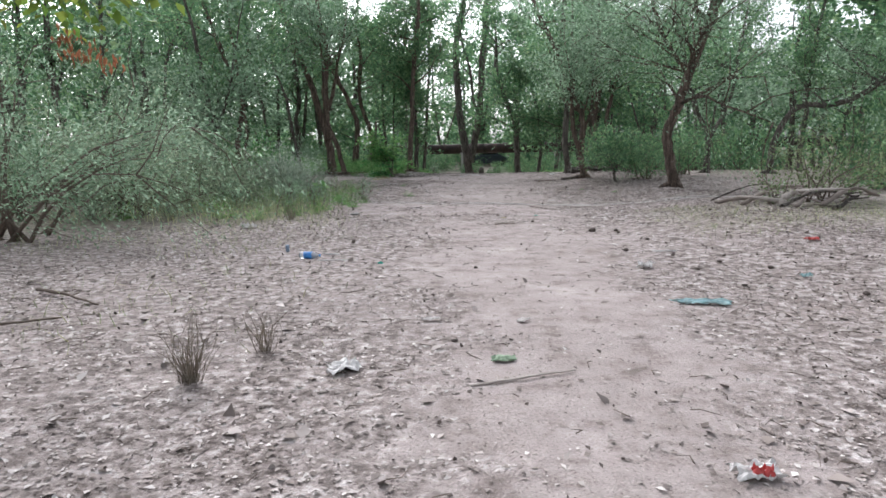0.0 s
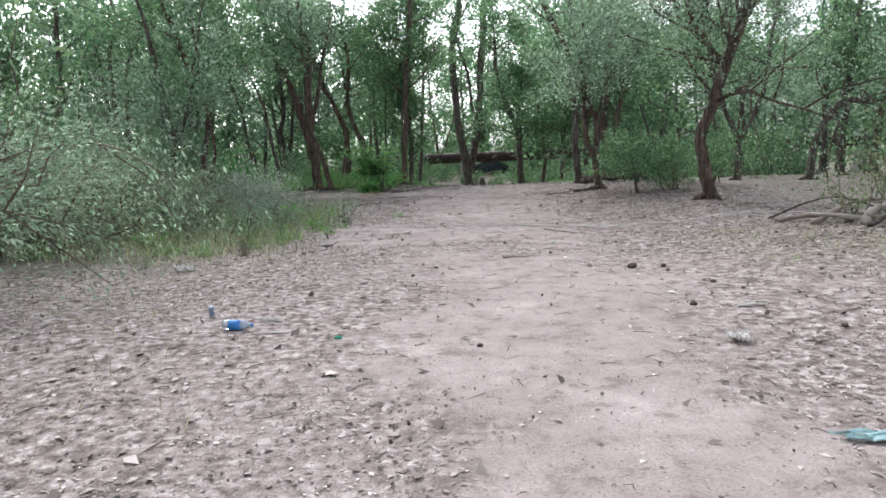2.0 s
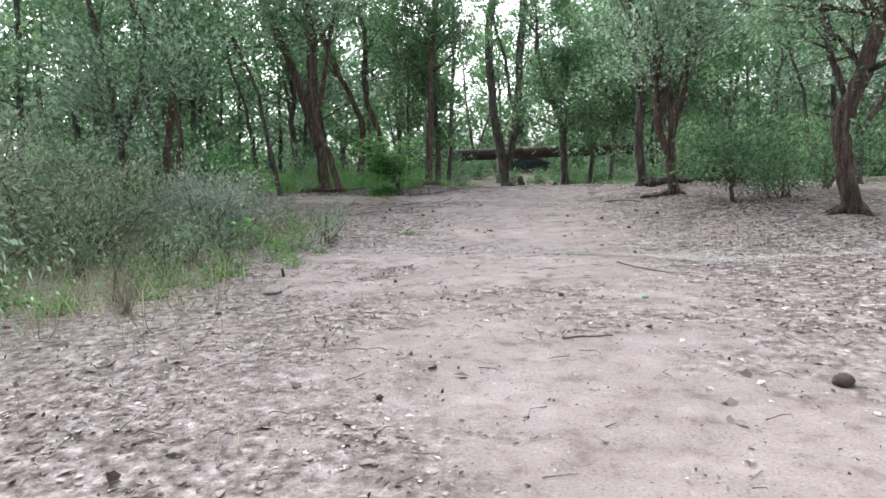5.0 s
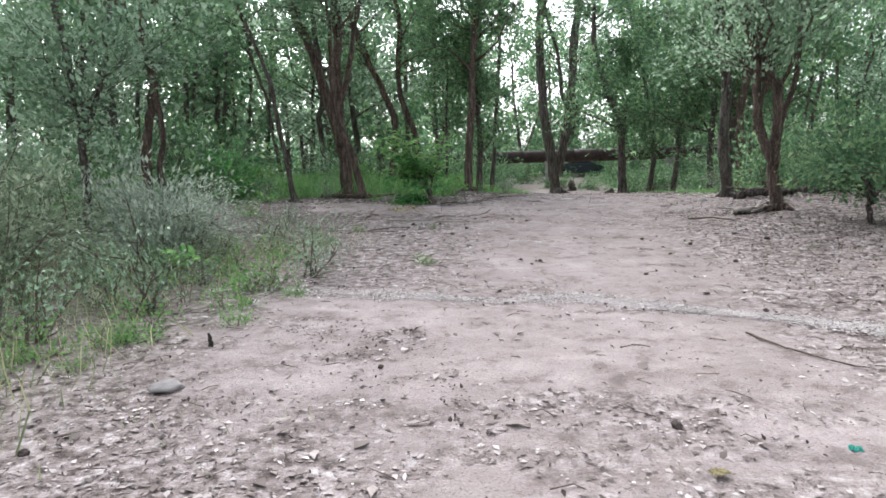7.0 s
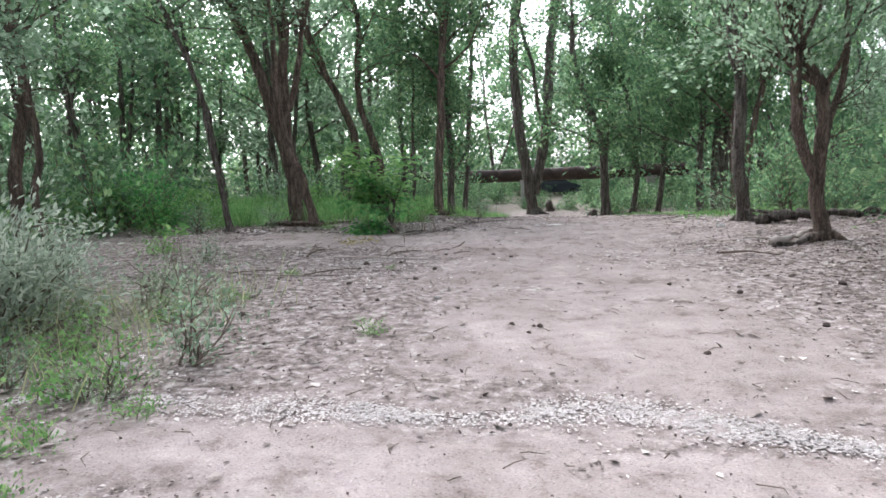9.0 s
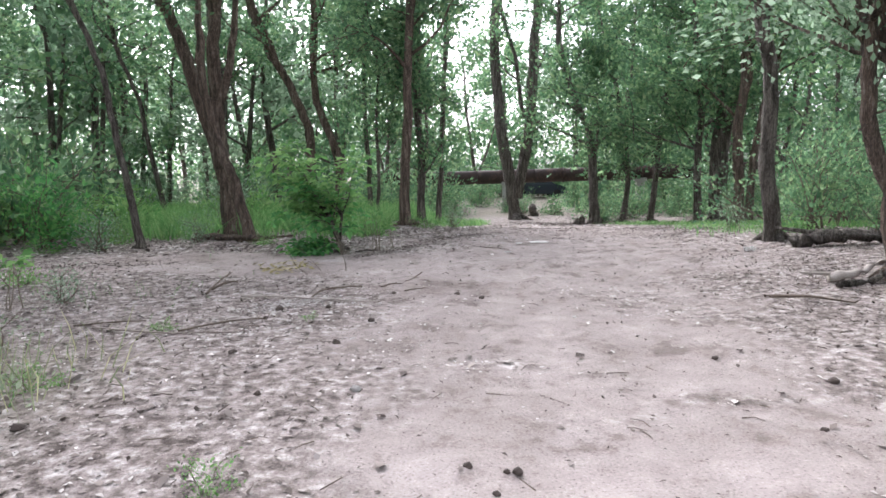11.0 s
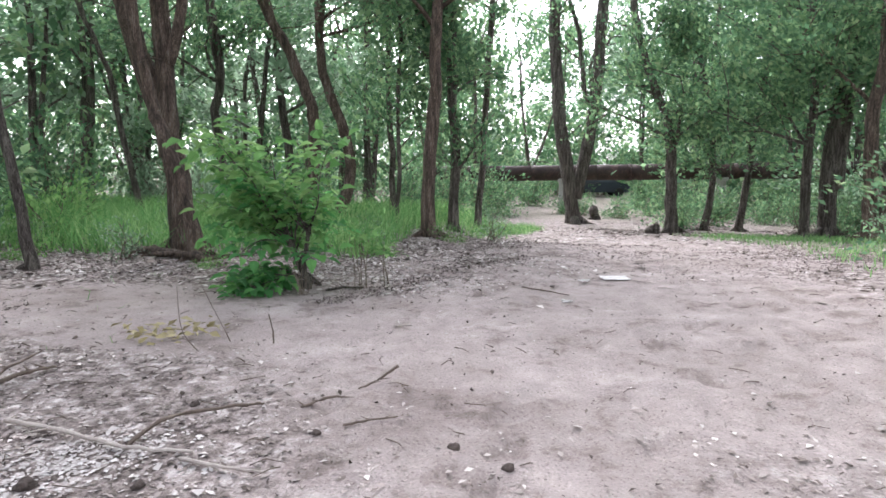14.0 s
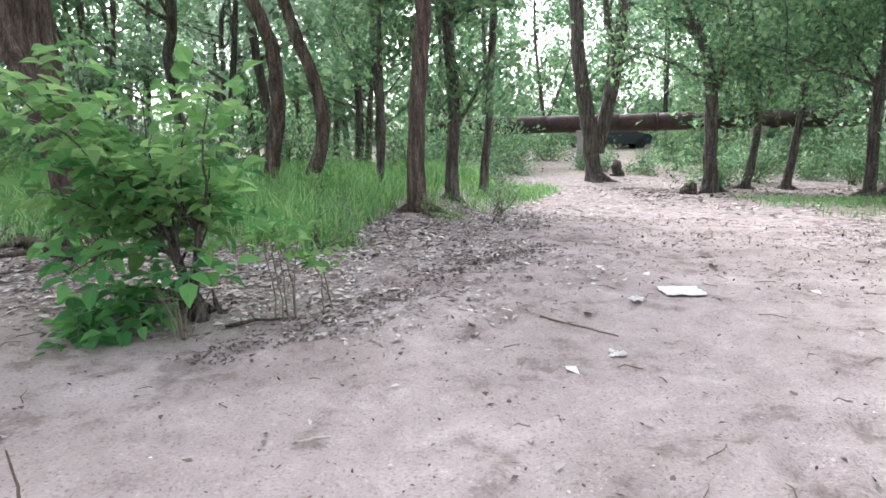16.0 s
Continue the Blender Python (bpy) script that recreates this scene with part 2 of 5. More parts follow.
def sandy(x, y):
    soft = 0.75 * rough(x * 1.3, y * 1.3) + 0.5 * rough(x * 3.1 + 8, y * 3.1)
    l, r = np.interp(y, EDGE_Y, EDGE_L), np.interp(y, EDGE_Y, EDGE_R)
    s = step(-0.7, 0.7, x - l + soft) * step(-0.7, 0.7, r - x + soft)
    worn = step(0.1, 0.9, rough(x * 0.8 + 9, y * 0.8)) * 0.5
    litter_over = step(0.25, 0.75, rough(x * 0.9 - 31, y * 2.2)) * 0.75 * (1 - step(20, 23, y))
    # sand cut back past y 27: soil colour darkens the lane in place of shade
    return np.clip(np.maximum(s * (1 - litter_over), worn * (1 - s)) * (1 - 0.72 * step(27, 34, y)), 0, 1)


def turfy(x, y):
    t = step(2.0, 4.2, -x) * step(11.5, 13.5, y - 0.3 * x) * (1 - step(18.5, 20, y))
    t = np.maximum(t, step(2.6, 3.8, -x) * step(26.5, 28.5, y) * (1 - step(44, 48, y)))
    t = np.maximum(t, step(3.8, 4.6, x) * step(26, 28, y) * (1 - step(33, 36, y)))
    t = np.maximum(t, step(3.0, 4.0, x) * step(9.5, 10.5, y) * (1 - step(12.5, 13.5, y)) * 0.6)
    t = np.maximum(t, step(44, 47, y))
    t = np.maximum(t, 0.8 * step(7, 11, np.abs(x)) * (1 - step(44, 47, y)))
    return np.clip(t * (0.75 + 0.45 * rough(x, y)), 0, 1)


def axis(lo, hi, pitch, far):
    """Even steps from lo to hi, then ever wider ones out to far."""
    mid, out, d, v = np.arange(lo, hi, pitch), [], pitch, hi
    while v < far:
        out.append(v)
        d *= 1.25
        v += d
    out = np.array(out + [far])
    return np.concatenate([(lo + hi) - out[::-1], mid, out])


def build_ground():
    xs, ys = axis(-5, 5, 0.06, 900), axis(1.5, 30, 0.065, 900)
    X, Y = np.meshgrid(xs, ys)
    s = sandy(X, Y)
    near = 1 - step(35, 60, np.abs(Y - 17)) * 1.0
    Z = height(X, Y) + near * (0.012 * rough(X * 2.5, Y * 2.5) + 0.012 * s * rough(X * 6, Y * 6))
    # shallow footprints in the loose sand
    for _ in range(1300):
        fx, fy, a = rng.uniform(-1.8, 3.2), rng.uniform(9, 30), rng.normal() * 0.5
        i, j = np.searchsorted(ys, fy), np.searchsorted(xs, fx)
        sl = np.s_[max(i - 8, 0):i + 9, max(j - 6, 0):j + 7]
        dx, dy = X[sl] - fx, Y[sl] - fy
        u, v = dx * math.cos(a) + dy * math.sin(a), dy * math.cos(a) - dx * math.sin(a)
        q = (u / 0.075) ** 2 + (v / 0.13) ** 2
        Z[sl] += s[sl] * (-0.024 * np.exp(-q) + 0.012 * np.exp(-(q - 2.2) ** 2)) * (0.35 + 0.65 * float(step(18, 22, fy)))
    ny, nx = X.shape
    idx = np.arange(nx * ny).reshape(ny, nx)
    quads = np.stack([idx[:-1, :-1], idx[:-1, 1:], idx[1:, 1:], idx[1:, :-1]], -1).reshape(-1, 4)
    me = bpy.data.meshes.new("ground")
    raw_mesh(me, np.stack([X, Y, Z], -1).reshape(-1, 3), quads)
    for name, val in (("sand", s), ("turf", turfy(X, Y))):
        me.attributes.new(name, "FLOAT", "POINT").data.foreach_set("value", val.ravel().astype(np.float32))
    me.polygons.foreach_set("use_smooth", np.ones(len(quads), bool))
    me.materials.append(ground_material())
    return tagged(new("ground", me), "trodden pinkish-grey sandy soil with leaf litter and sparse turf", "ground", kind="structure")


def raw_mesh(me, verts, quads):
    me.vertices.add(len(verts))
    me.vertices.foreach_set("co", np.asarray(verts, np.float32).ravel())
    me.loops.add(quads.size)
    me.loops.foreach_set("vertex_index", quads.astype(np.int32).ravel())
    me.polygons.add(len(quads))
    me.polygons.foreach_set("loop_start", np.arange(0, quads.size, 4, dtype=np.int32))
    me.update(calc_edges=True)
    me.validate()


def leaf_mesh(name, centres, size, width, mat, up=0.5, droop=0.0, along=None, flat=None, ovate=False):
    """Many single folded leaves, one quad each, about the given centres."""
    n = len(centres)
    d = rng.normal(size=(n, 3)) if along is None else along + 0.35 * rng.normal(size=(n, 3))
    d[:, 2] -= droop
    if flat is not None:
        d[:, 2] *= flat
    d /= np.linalg.norm(d, axis=1)[:, None]
    nrm = rng.normal(size=(n, 3)) * (1 - up)
    nrm[:, 2] += up * 1.6
    side = np.cross(d, nrm)
    side /= np.linalg.norm(side, axis=1)[:, None] + 1e-9
    lift = np.cross(side, d)
    L = (size * (rng.uniform(0.6, 1.3, n) if flat is None else np.exp(np.clip(0.42 * rng.normal(size=n), -1.2, 0.62))))[:, None]
    W = L * width * rng.uniform(0.6, 1.25, (n, 1))
    a, c = centres - d * L / 2, centres + d * L / 2
    m = centres - d * L * 0.08
    b, e = m + side * W / 2 + lift * W * 0.18, m - side * W / 2 + lift * W * 0.18
    V, quads = np.stack([a, b, c, e], 1).reshape(-1, 3), np.arange(4 * n).reshape(-1, 4)
    if ovate:
        # two lobed halves folded along the midrib
        f1, f2, bend = centres - d * L * 0.22, centres + d * L * 0.16, lift * W * 0.16
        c = c - lift * L * 0.12
        V = np.stack([a, f1 + side * W * 0.5 + bend, f2 + side * W * 0.36 + bend, c, f1 - side * W * 0.5 + bend, f2 - side * W * 0.36 + bend], 1).reshape(-1, 3)
        k = 6 * np.arange(n)[:, None]
        quads = np.concatenate([k + np.array([[0, 1, 2, 3]]), k + np.array([[0, 3, 5, 4]])], 1).reshape(-1, 4)
    me = bpy.data.meshes.new(name)
    raw_mesh(me, V, quads)
    me.materials.append(mat)
    return me


class Wood:
    """Collects tapered, slightly knotted limbs into one mesh."""
    def __init__(self):
        self.v, self.f = [], []

    def limb(self, pts, radii, sides=6, knots=0.08):
        base = len(self.v)
        for i, (p, r) in enumerate(zip(pts, radii)):
            d = (pts[min(i + 1, len(pts) - 1)] - pts[max(i - 1, 0)]).normalized()
            u = d.orthogonal().normalized()
            if abs(d.z) > 0.2:
                u = (Vector((1, 0, 0)) - d * d.x).normalized()
            w = d.cross(u)
            for k in range(sides):
                a = 2 * math.pi * k / sides
                rr = r * (1 + knots * (rng.random() * 2 - 1))
                self.v.append(p + (u * math.cos(a) + w * math.sin(a)) * rr)
        for i in range(len(pts) - 1):
            for k in range(sides):
                q = base + i * sides
                self.f.append((q + k, q + (k + 1) % sides, q + sides + (k + 1) % sides, q + sides + k))
        self.f.append(tuple(base + (len(pts) - 1) * sides + k for k in range(sides)))
        self.f.append(tuple(base + k for k in reversed(range(sides))))

    def mesh(self, name, mat):
        me = bpy.data.meshes.new(name)
        me.from_pydata([tuple(p) for p in self.v], [], self.f)
        me.polygons.foreach_set("use_smooth", np.ones(len(self.f), bool))
        me.materials.append(mat)
        return me


def curve(pts, n, wander=0.02):
    """A smooth line of n pieces through each stretch of pts."""
    out = []
    for i in range(len(pts) - 1):
        p0, p1, p2, p3 = pts[max(i - 1, 0)], pts[i], pts[i + 1], pts[min(i + 2, len(pts) - 1)]
        for k in range(n):
            t = k / n
            q = 0.5 * (2 * p1 + (p2 - p0) * t + (2 * p0 - 5 * p1 + 4 * p2 - p3) * t * t + (3 * p1 - p0 - 3 * p2 + p3) * t ** 3)
            out.append(q + Vector(rng.normal(size=3)) * wander * (1 if out else 0))
    return out + [pts[-1]]


def vec(a):
    return Vector([float(c) for c in a])


def grow(wood, p, d, length, r, leaves, twigs=4, lift=0.25, bare=0.35, depth=1, droop=0.0):
    """A branch that bends upwards, with side twigs; collects where leaves sit."""
    pts, q, n = [p.copy()], p.copy(), 5 if depth else 3
    for i in range(n):
        d = (d + Vector((rng.normal() * 0.22, rng.normal() * 0.22, rng.normal() * 0.16 + lift * 0.2 - droop * i * 0.12))).normalized()
        q = q + d * length / n
        pts.append(q.copy())
    wood.limb(pts, [r * (1 - 0.8 * i / n) for i in range(n + 1)], 5 if r > 0.02 else 3)
    for i in range(1, n + 1):
        f = i / n
        if f > bare:
            leaves.append((pts[i], 0.16 * length + 0.05, d))
    if depth > 0:
        for _ in range(twigs):
            i = rng.integers(1, n + 1)
            a = vec(rng.normal(size=3))
            a = (a - d * a.dot(d)).normalized()
            grow(wood, pts[i], (d * 0.5 + a * 0.8).normalized(), length * rng.uniform(0.35, 0.6), r * 0.4, leaves, 0, lift, 0.0, depth - 1, droop)


def leaf_cloud(spots, count, size, width, name, mat, up=0.45, droop=0.0, spread=1.0, ovate=False):
    w = np.array([s[1] for s in spots]) ** 1.5
    pick = rng.choice(len(spots), count, p=w / w.sum())
    c = np.array([tuple(s[0]) for s in spots])[pick]
    sg = np.array([s[1] for s in spots])[pick] * spread
    dirs = np.array([tuple(s[2]) for s in spots])[pick]
    c = c + rng.normal(size=c.shape) * sg[:, None] * np.array([1, 1, 0.7])
    return leaf_mesh(name, c, size, width, mat, up, droop, dirs, None, ovate)


def tree(stems, top, crown, count, leaf=0.12, mat=None, bark=None, label="", reach=2.0, branches=9, droop=0.0, width=0.6, twigs=5, name="tree", group=""):
    """A tree from its stems: (y, foot radius, upper radius, [(x, z), ...]), each carried on up to the top and set with limbs."""
    mat, bark = mat or LEAF_GREEN, bark or BARK
    y0, _, _, first = stems[0]
    x0 = first[0][0]
    origin = Vector((x0, y0, float(height(x0, y0))))
    wood, spots = Wood(), []
    for si, (y, r0, r1, line) in enumerate(stems):
        pts = [Vector((x, y + (rng.normal() * 0.05 if i else 0), z)) - origin for i, (x, z) in enumerate(line)]
        grounded = line[0][1] < height(line[0][0], y) + 0.7 and (si == 0 or line[0][1] < 0.7)
        if grounded:
            pts[0].z = float(height(line[0][0], y)) - origin.z - 0.12
        lean = (pts[-1] - pts[-2]).normalized()
        lean = Vector((lean.x * 0.6, rng.normal() * 0.12, abs(lean.z))).normalized()
        tip = pts[-1].copy()
        have = len(pts)
        while tip.z < top - 1.2 * si - 1.0:
            tip = tip + lean * 1.3 + Vector((rng.normal() * 0.15, rng.normal() * 0.2, 0))
            pts.append(tip.copy())
        path = curve(pts, 4, 0.012)
        zs = [p.z for p in path]
        seen = pts[have - 1].z
        rad = []
        for k, p in enumerate(path):
            f = min(max((p.z - pts[0].z) / max(seen - pts[0].z, 0.1), 0), 1)
            r = 0.74 * (r0 + (r1 - r0) * f)
            if p.z > seen:
                r = r1 * max(0.15, 1 - 0.85 * (p.z - seen) / max(path[-1].z - seen, 0.1))
            if grounded:
                r *= 1 + 0.4 * math.exp(-max(p.z - pts[0].z - 0.1, 0) / 0.16)
            rad.append(r)
        wood.limb(path, rad, 5 if group == WOODS else 11, 0.09)
        if grounded:
            for _ in range(4):
                a = rng.uniform(0, 6.28)
                d = Vector((math.cos(a), math.sin(a), 0))
                foot = pts[0] + Vector((0, 0, 0.12))
                wood.limb([foot + d * r0 * 0.6 + Vector((0, 0, r0 * 0.6)), foot + d * r0 * 1.6 + Vector((0, 0, 0.02)), foot + d * r0 * 2.6 - Vector((0, 0, 0.06))], [r0 * 0.42, r0 * 0.3, r0 * 0.12], 6)
        up = [k for k, z in enumerate(zs) if z > crown]
        for b in range(branches):
            if not up:
                break
            k = up[int(rng.integers(0, len(up)))]
            a = rng.uniform(0, 6.28)
            f = (zs[k] - crown) / max(top - crown, 0.1)
            e = rng.uniform(0.15, 0.8)
            d = Vector((math.cos(a) * math.cos(e), math.sin(a) * math.cos(e), math.sin(e)))
            L = reach * rng.uniform(0.6, 1.2) * (1.15 - 0.6 * f)
            grow(wood, path[k], d, L, min(rad[k] * 0.45, 0.02 * L + 0.012), spots, twigs, 0.25 - droop, 0.3, 1, droop)
        low = [k for k, z in enumerate(zs) if 0.9 < z <= crown]
        for b in range(3):
            if low:
                k = low[int(rng.integers(0, len(low)))]
                a = rng.uniform(0, 6.28)
                grow(wood, path[k], Vector((math.cos(a), math.sin(a), 0.5)).normalized(), rng.uniform(0.4, 0.9), 0.014, [], 3, 0.1)
    thing = new(name)
    thing.location = origin
    part = new("trunk", wood.mesh("trunk", bark))
    part.parent = thing
    part = tagged(new("foliage", leaf_cloud(spots, count, leaf, width, "foliage", mat, 0.4, droop)), kind="stuff")
    part.parent = thing
    return tagged(thing, label or "slender tree with rough brown bark and dull green leaves", "tree", group)


def shrub(x, y, tall, wide, count, leaf=0.07, mat=None, label="", name="shrub", stems=9, width=0.5, droop=0.0, low=0.0, group="", ovate=False):
    wood, spots = Wood(), []
    for s in range(stems):
        a, e = rng.uniform(0, 6.28), rng.uniform(0.62 if low else 0.5, 1.45)
        d = Vector((math.cos(a) * math.cos(e) * wide / tall, math.sin(a) * math.cos(e) * wide / tall, math.sin(e))).normalized()
        foot = Vector((rng.normal() * 0.12 * wide, rng.normal() * 0.12 * wide, -0.05 + low))
        if low:
            foot = Vector((rng.normal() * 0.03, rng.normal() * 0.03, low))
        grow(wood, foot, d, tall * rng.uniform(0.6, 1.05), 0.012 + 0.006 * tall, spots, 4, 0.15 - droop, 0.2, 1, droop)
    if low:
        wood.limb(curve([Vector((0.03, 0, -0.1)), Vector((-0.02, 0, low * 0.5)), Vector((0, 0, low + 0.1))], 3), [0.05, 0.045, 0.042, 0.04, 0.04, 0.035, 0.03], 8)
    spots = [(Vector((p.x, p.y, max(p.z, 0.06))), s, d) for p, s, d in spots]
    thing = new(name)
    thing.location = (x, y, float(height(x, y)))
    part = new("stems", wood.mesh("stems", BARK if low else TWIG))
    part.parent = thing
    part = tagged(new("foliage", leaf_cloud(spots, count, leaf, width, "foliage", mat or LEAF_GREEN, 0.45, droop, 0.9, ovate)), kind="stuff")
    part.parent = thing
    return tagged(thing, label or "bushy green shrub with many thin stems", "shrub", group)


build_ground()

# ---- the trees beside the path ----
OAKS = "trees of the grove"
WOODS = "trees of the surrounding wood"
tree([(27.0, 0.24, 0.14, [(-4.87, 0.2), (-5.07, 1.56), (-5.43, 2.88), (-5.62, 3.69), (-6.04, 4.61)]),
      (27.0, 0.19, 0.14, [(-5.07, 1.48), (-5.09, 2.53), (-5.1, 3.57), (-5.07, 4.58)]),
      (27.0, 0.11, 0.07, [(-5.02, 2.74), (-4.79, 3.46), (-4.56, 4.57)]),
      (26.3, 0.14, 0.09, [(-4.28, 0.2), (-4.5, 1.05), (-4.64, 1.47), (-4.93, 2.18), (-5.04, 3.09)])],
     9.5, 4.3, 8000, 0.12, LEAF_GREY, BARK_RED, "many-stemmed old tree with leaning reddish-brown trunks", 2.0, 8, group=OAKS)
tree([(29.6, 0.16, 0.12, [(-1.87, 0.08), (-1.9, 1.18), (-1.79, 2.69), (-1.76, 3.91), (-1.66, 5.12)])],
     9.5, 3.4, 7000, 0.12, LEAF_GREEN, BARK_RED, "straight slim tree with flaking reddish bark", 1.9, 16, group=OAKS)
tree([(31.5, 0.14, 0.11, [(-1.73, 0.16), (-1.7, 1.71), (-1.78, 3.12), (-1.72, 4.77), (-1.68, 5.58)])],
     9.0, 0.9, 9000, 0.12, LEAF_GREEN, BARK, "upright tree with leafy shoots along its dark trunk", 1.4, 24, group=OAKS)
tree([(33.5, 0.11, 0.08, [(-1.44, 0.1), (-1.34, 1.42), (-1.24, 3.31), (-1.13, 5.15)])],
     9.0, 2.2, 4500, 0.12, LEAF_GREEN, BARK, "thin dark tree with a narrow leafy crown", 1.6, 16, group=OAKS)
tree([(31.0, 0.06, 0.04, [(-2.73, 0.09), (-2.73, 1.28), (-2.74, 2.88), (-2.66, 4.03)])],
     6.5, 1.2, 3500, 0.11, LEAF_GREEN, BARK, "young pole-thin tree with small leaves", 1.2, 16, group=OAKS)
tree([(31.0, 0.17, 0.13, [(-4.43, 0.15), (-4.58, 0.49), (-4.42, 1.44), (-4.42, 2.29), (-4.62, 2.97), (-5.14, 4.1)]),
      (31.0, 0.16, 0.11, [(-4.11, 0.16), (-3.84, 0.56), (-3.69, 1.35), (-3.86, 2.2), (-4.22, 3.12), (-4.25, 4.07)])],
     9.5, 3.6, 8000, 0.12, LEAF_GREEN, BARK_RED, "two-stemmed tree with curving reddish trunks", 2.0, 11, group=OAKS)
slim = tree([(25.2, 0.09, 0.055, [(-5.75, 0.18), (-5.93, 1.16), (-6.13, 2.23), (-6.27, 3.09), (-6.7, 4.19)])],
     7.5, 3.0, 5000, 0.10, LEAF_GREEN, BARK, "thin leaning grey tree with fine foliage", 1.7, 18, group=OAKS)
crooked = tree([(24.8, 0.155, 0.13, [(4.25, 0.25), (4.12, 0.94), (4.05, 1.55), (4.13, 2.61), (3.97, 3.3), (3.9, 3.77)])],
     9.0, 3.0, 8000, 0.11, LEAF_GREEN, BARK, "crooked tree with knotted grey-brown bark", 2.1, 16, group=OAKS)
tree([(21.6, 0.14, 0.1, [(4.17, 0.2), (4.06, 0.97), (4.06, 1.68), (4.01, 2.3), (3.72, 2.91)]),
      (21.6, 0.11, 0.08, [(4.06, 1.05), (3.79, 1.69), (3.69, 2.54), (3.7, 3.51)]),
      (21.6, 0.065, 0.05, [(4.06, 1.6), (4.32, 2.51), (4.35, 3.48)])],
     8.0, 2.0, 12000, 0.09, LEAF_GREY, BARK_RED, "forked tree with bare roots and orange-brown bark", 1.9, 8, group=OAKS)
tree([(17.2, 0.18, 0.14, [(5.61, 0.24), (5.41, 1.01), (5.32, 1.64), (5.54, 2.36), (5.8, 3.17), (6.11, 4.05)]),
      (17.2, 0.09, 0.06, [(5.77, 3.12), (5.31, 3.67), (4.97, 4.27)])],
     8.0, 1.9, 21000, 0.078, LEAF_GREY, BARK_RED, "bent willow-like tree with a spreading grey-green crown", 2.5, 18, 0.16, 0.45, group=OAKS)
tree([(43.5, 0.36, 0.25, [(1.2, -0.88), (1.02, 0.64), (0.66, 2.59), (0.43, 4.74), (0.32, 7.08), (0.44, 8.46)]),
      (43.5, 0.31, 0.25, [(1.24, 0.15), (1.63, 2.09), (1.92, 4.24), (1.98, 6.57), (2.21, 8.41)]),
      (43.5, 0.14, 0.09, [(1.78, 3.29), (1.44, 4.25), (1.2, 6.13), (0.68, 7.76)])],
     14.0, 5.4, 6000, 0.17, LEAF_GREEN, BARK, "tall tree forked low into a V of two dark trunks", 2.6, 8, group=OAKS)
tree([(39.0, 0.25, 0.12, [(3.9, -0.65), (3.82, 0.73), (3.7, 2.56), (3.18, 3.76), (2.57, 5.75)])],
     9.5, 1.9, 6500, 0.15, LEAF_GREEN, BARK, "thick-footed tree with a dense green crown", 2.5, 18, group=OAKS)
tree([(38.0, 0.19, 0.12, [(7.26, -0.5), (7.18, 1.49), (7.24, 3.2), (7.07, 5.45)])],
     9.5, 2.2, 10000, 0.16, LEAF_GREEN, BARK, "dark-trunked tree with long level branches", 2.8, 18, group=OAKS)
tree([(38.4, 0.32, 0.22, [(8.02, -0.45), (7.97, 1.67), (8.16, 3.56), (8.0, 5.42), (7.85, 6.89)]),
      (38.4, 0.22, 0.15, [(8.17, 0.7), (8.32, 3.18), (8.5, 5.23), (8.58, 6.87)])],
     12.0, 3.2, 9500, 0.17, LEAF_GREEN, BARK, "stout double-stemmed dark tree with rough bark", 2.6, 11, group=OAKS)
tree([(41.0, 0.17, 0.1, [(6.35, -0.57), (6.57, 1.3), (6.7, 2.82), (6.96, 4.94)])],
     9.0, 1.8, 7500, 0.16, LEAF_GREEN, BARK, "leaning tree with a leafy crown", 2.2, 16, group=OAKS)
tree([(41.0, 0.16, 0.1, [(5.26, -0.63), (5.49, 0.88), (5.31, 2.63), (4.95, 4.57)])],
     9.0, 1.6, 8000, 0.16, LEAF_GREEN, BARK, "bowed tree with a leafy crown", 2.2, 16, group=OAKS)
tree([(34.8, 0.22, 0.17, [(7.43, -0.38), (7.44, 0.92), (7.31, 2.4), (7.48, 3.84)]),
      (34.8, 0.16, 0.12, [(7.73, -0.41), (7.77, 1.17), (7.98, 2.76), (8.22, 3.93)])],
     10.0, 2.4, 9500, 0.14, LEAF_GREEN, BARK_RED, "pair of brown trunks grown from one foot", 2.2, 11, group=OAKS)
tree([(20.5, 0.125, 0.08, [(-6.65, 0.1), (-6.66, 1.41), (-6.52, 2.18), (-6.5, 2.84), (-6.67, 3.49), (-6.91, 3.96)]),
      (20.6, 0.075, 0.06, [(-6.15, 0.1), (-6.45, 0.95), (-6.41, 1.73), (-6.47, 2.51)])],
     8.0, 3.0, 7500, 0.10, LEAF_GREEN, BARK_RED, "wounded leaning tree with an orange scar in its bark", 1.9, 10, group=OAKS)
tree([(19.3, 0.1, 0.065, [(-6.97, 0.1), (-6.92, 1.59), (-6.96, 2.2), (-7.14, 3.21)]),
      (19.3, 0.065, 0.04, [(-6.92, 1.68), (-6.59, 2.53), (-6.39, 3.19)])],
     7.5, 1.6, 8500, 0.10, LEAF_GREY, BARK, "forked dark sapling tree with fine foliage", 1.8, 11, group=OAKS)
tree([(22.3, 0.13, 0.085, [(8.37, 0.32), (8.35, 1.52), (7.89, 2.53), (7.56, 3.69)]),
      (22.3, 0.1, 0.065, [(8.35, 1.52), (8.85, 2.36), (9.12, 3.36)])],
     8.0, 2.4, 8000, 0.10, LEAF_GREEN, BARK, "low-forked dark tree with fine grey-green leaves", 2.0, 10, group=OAKS)
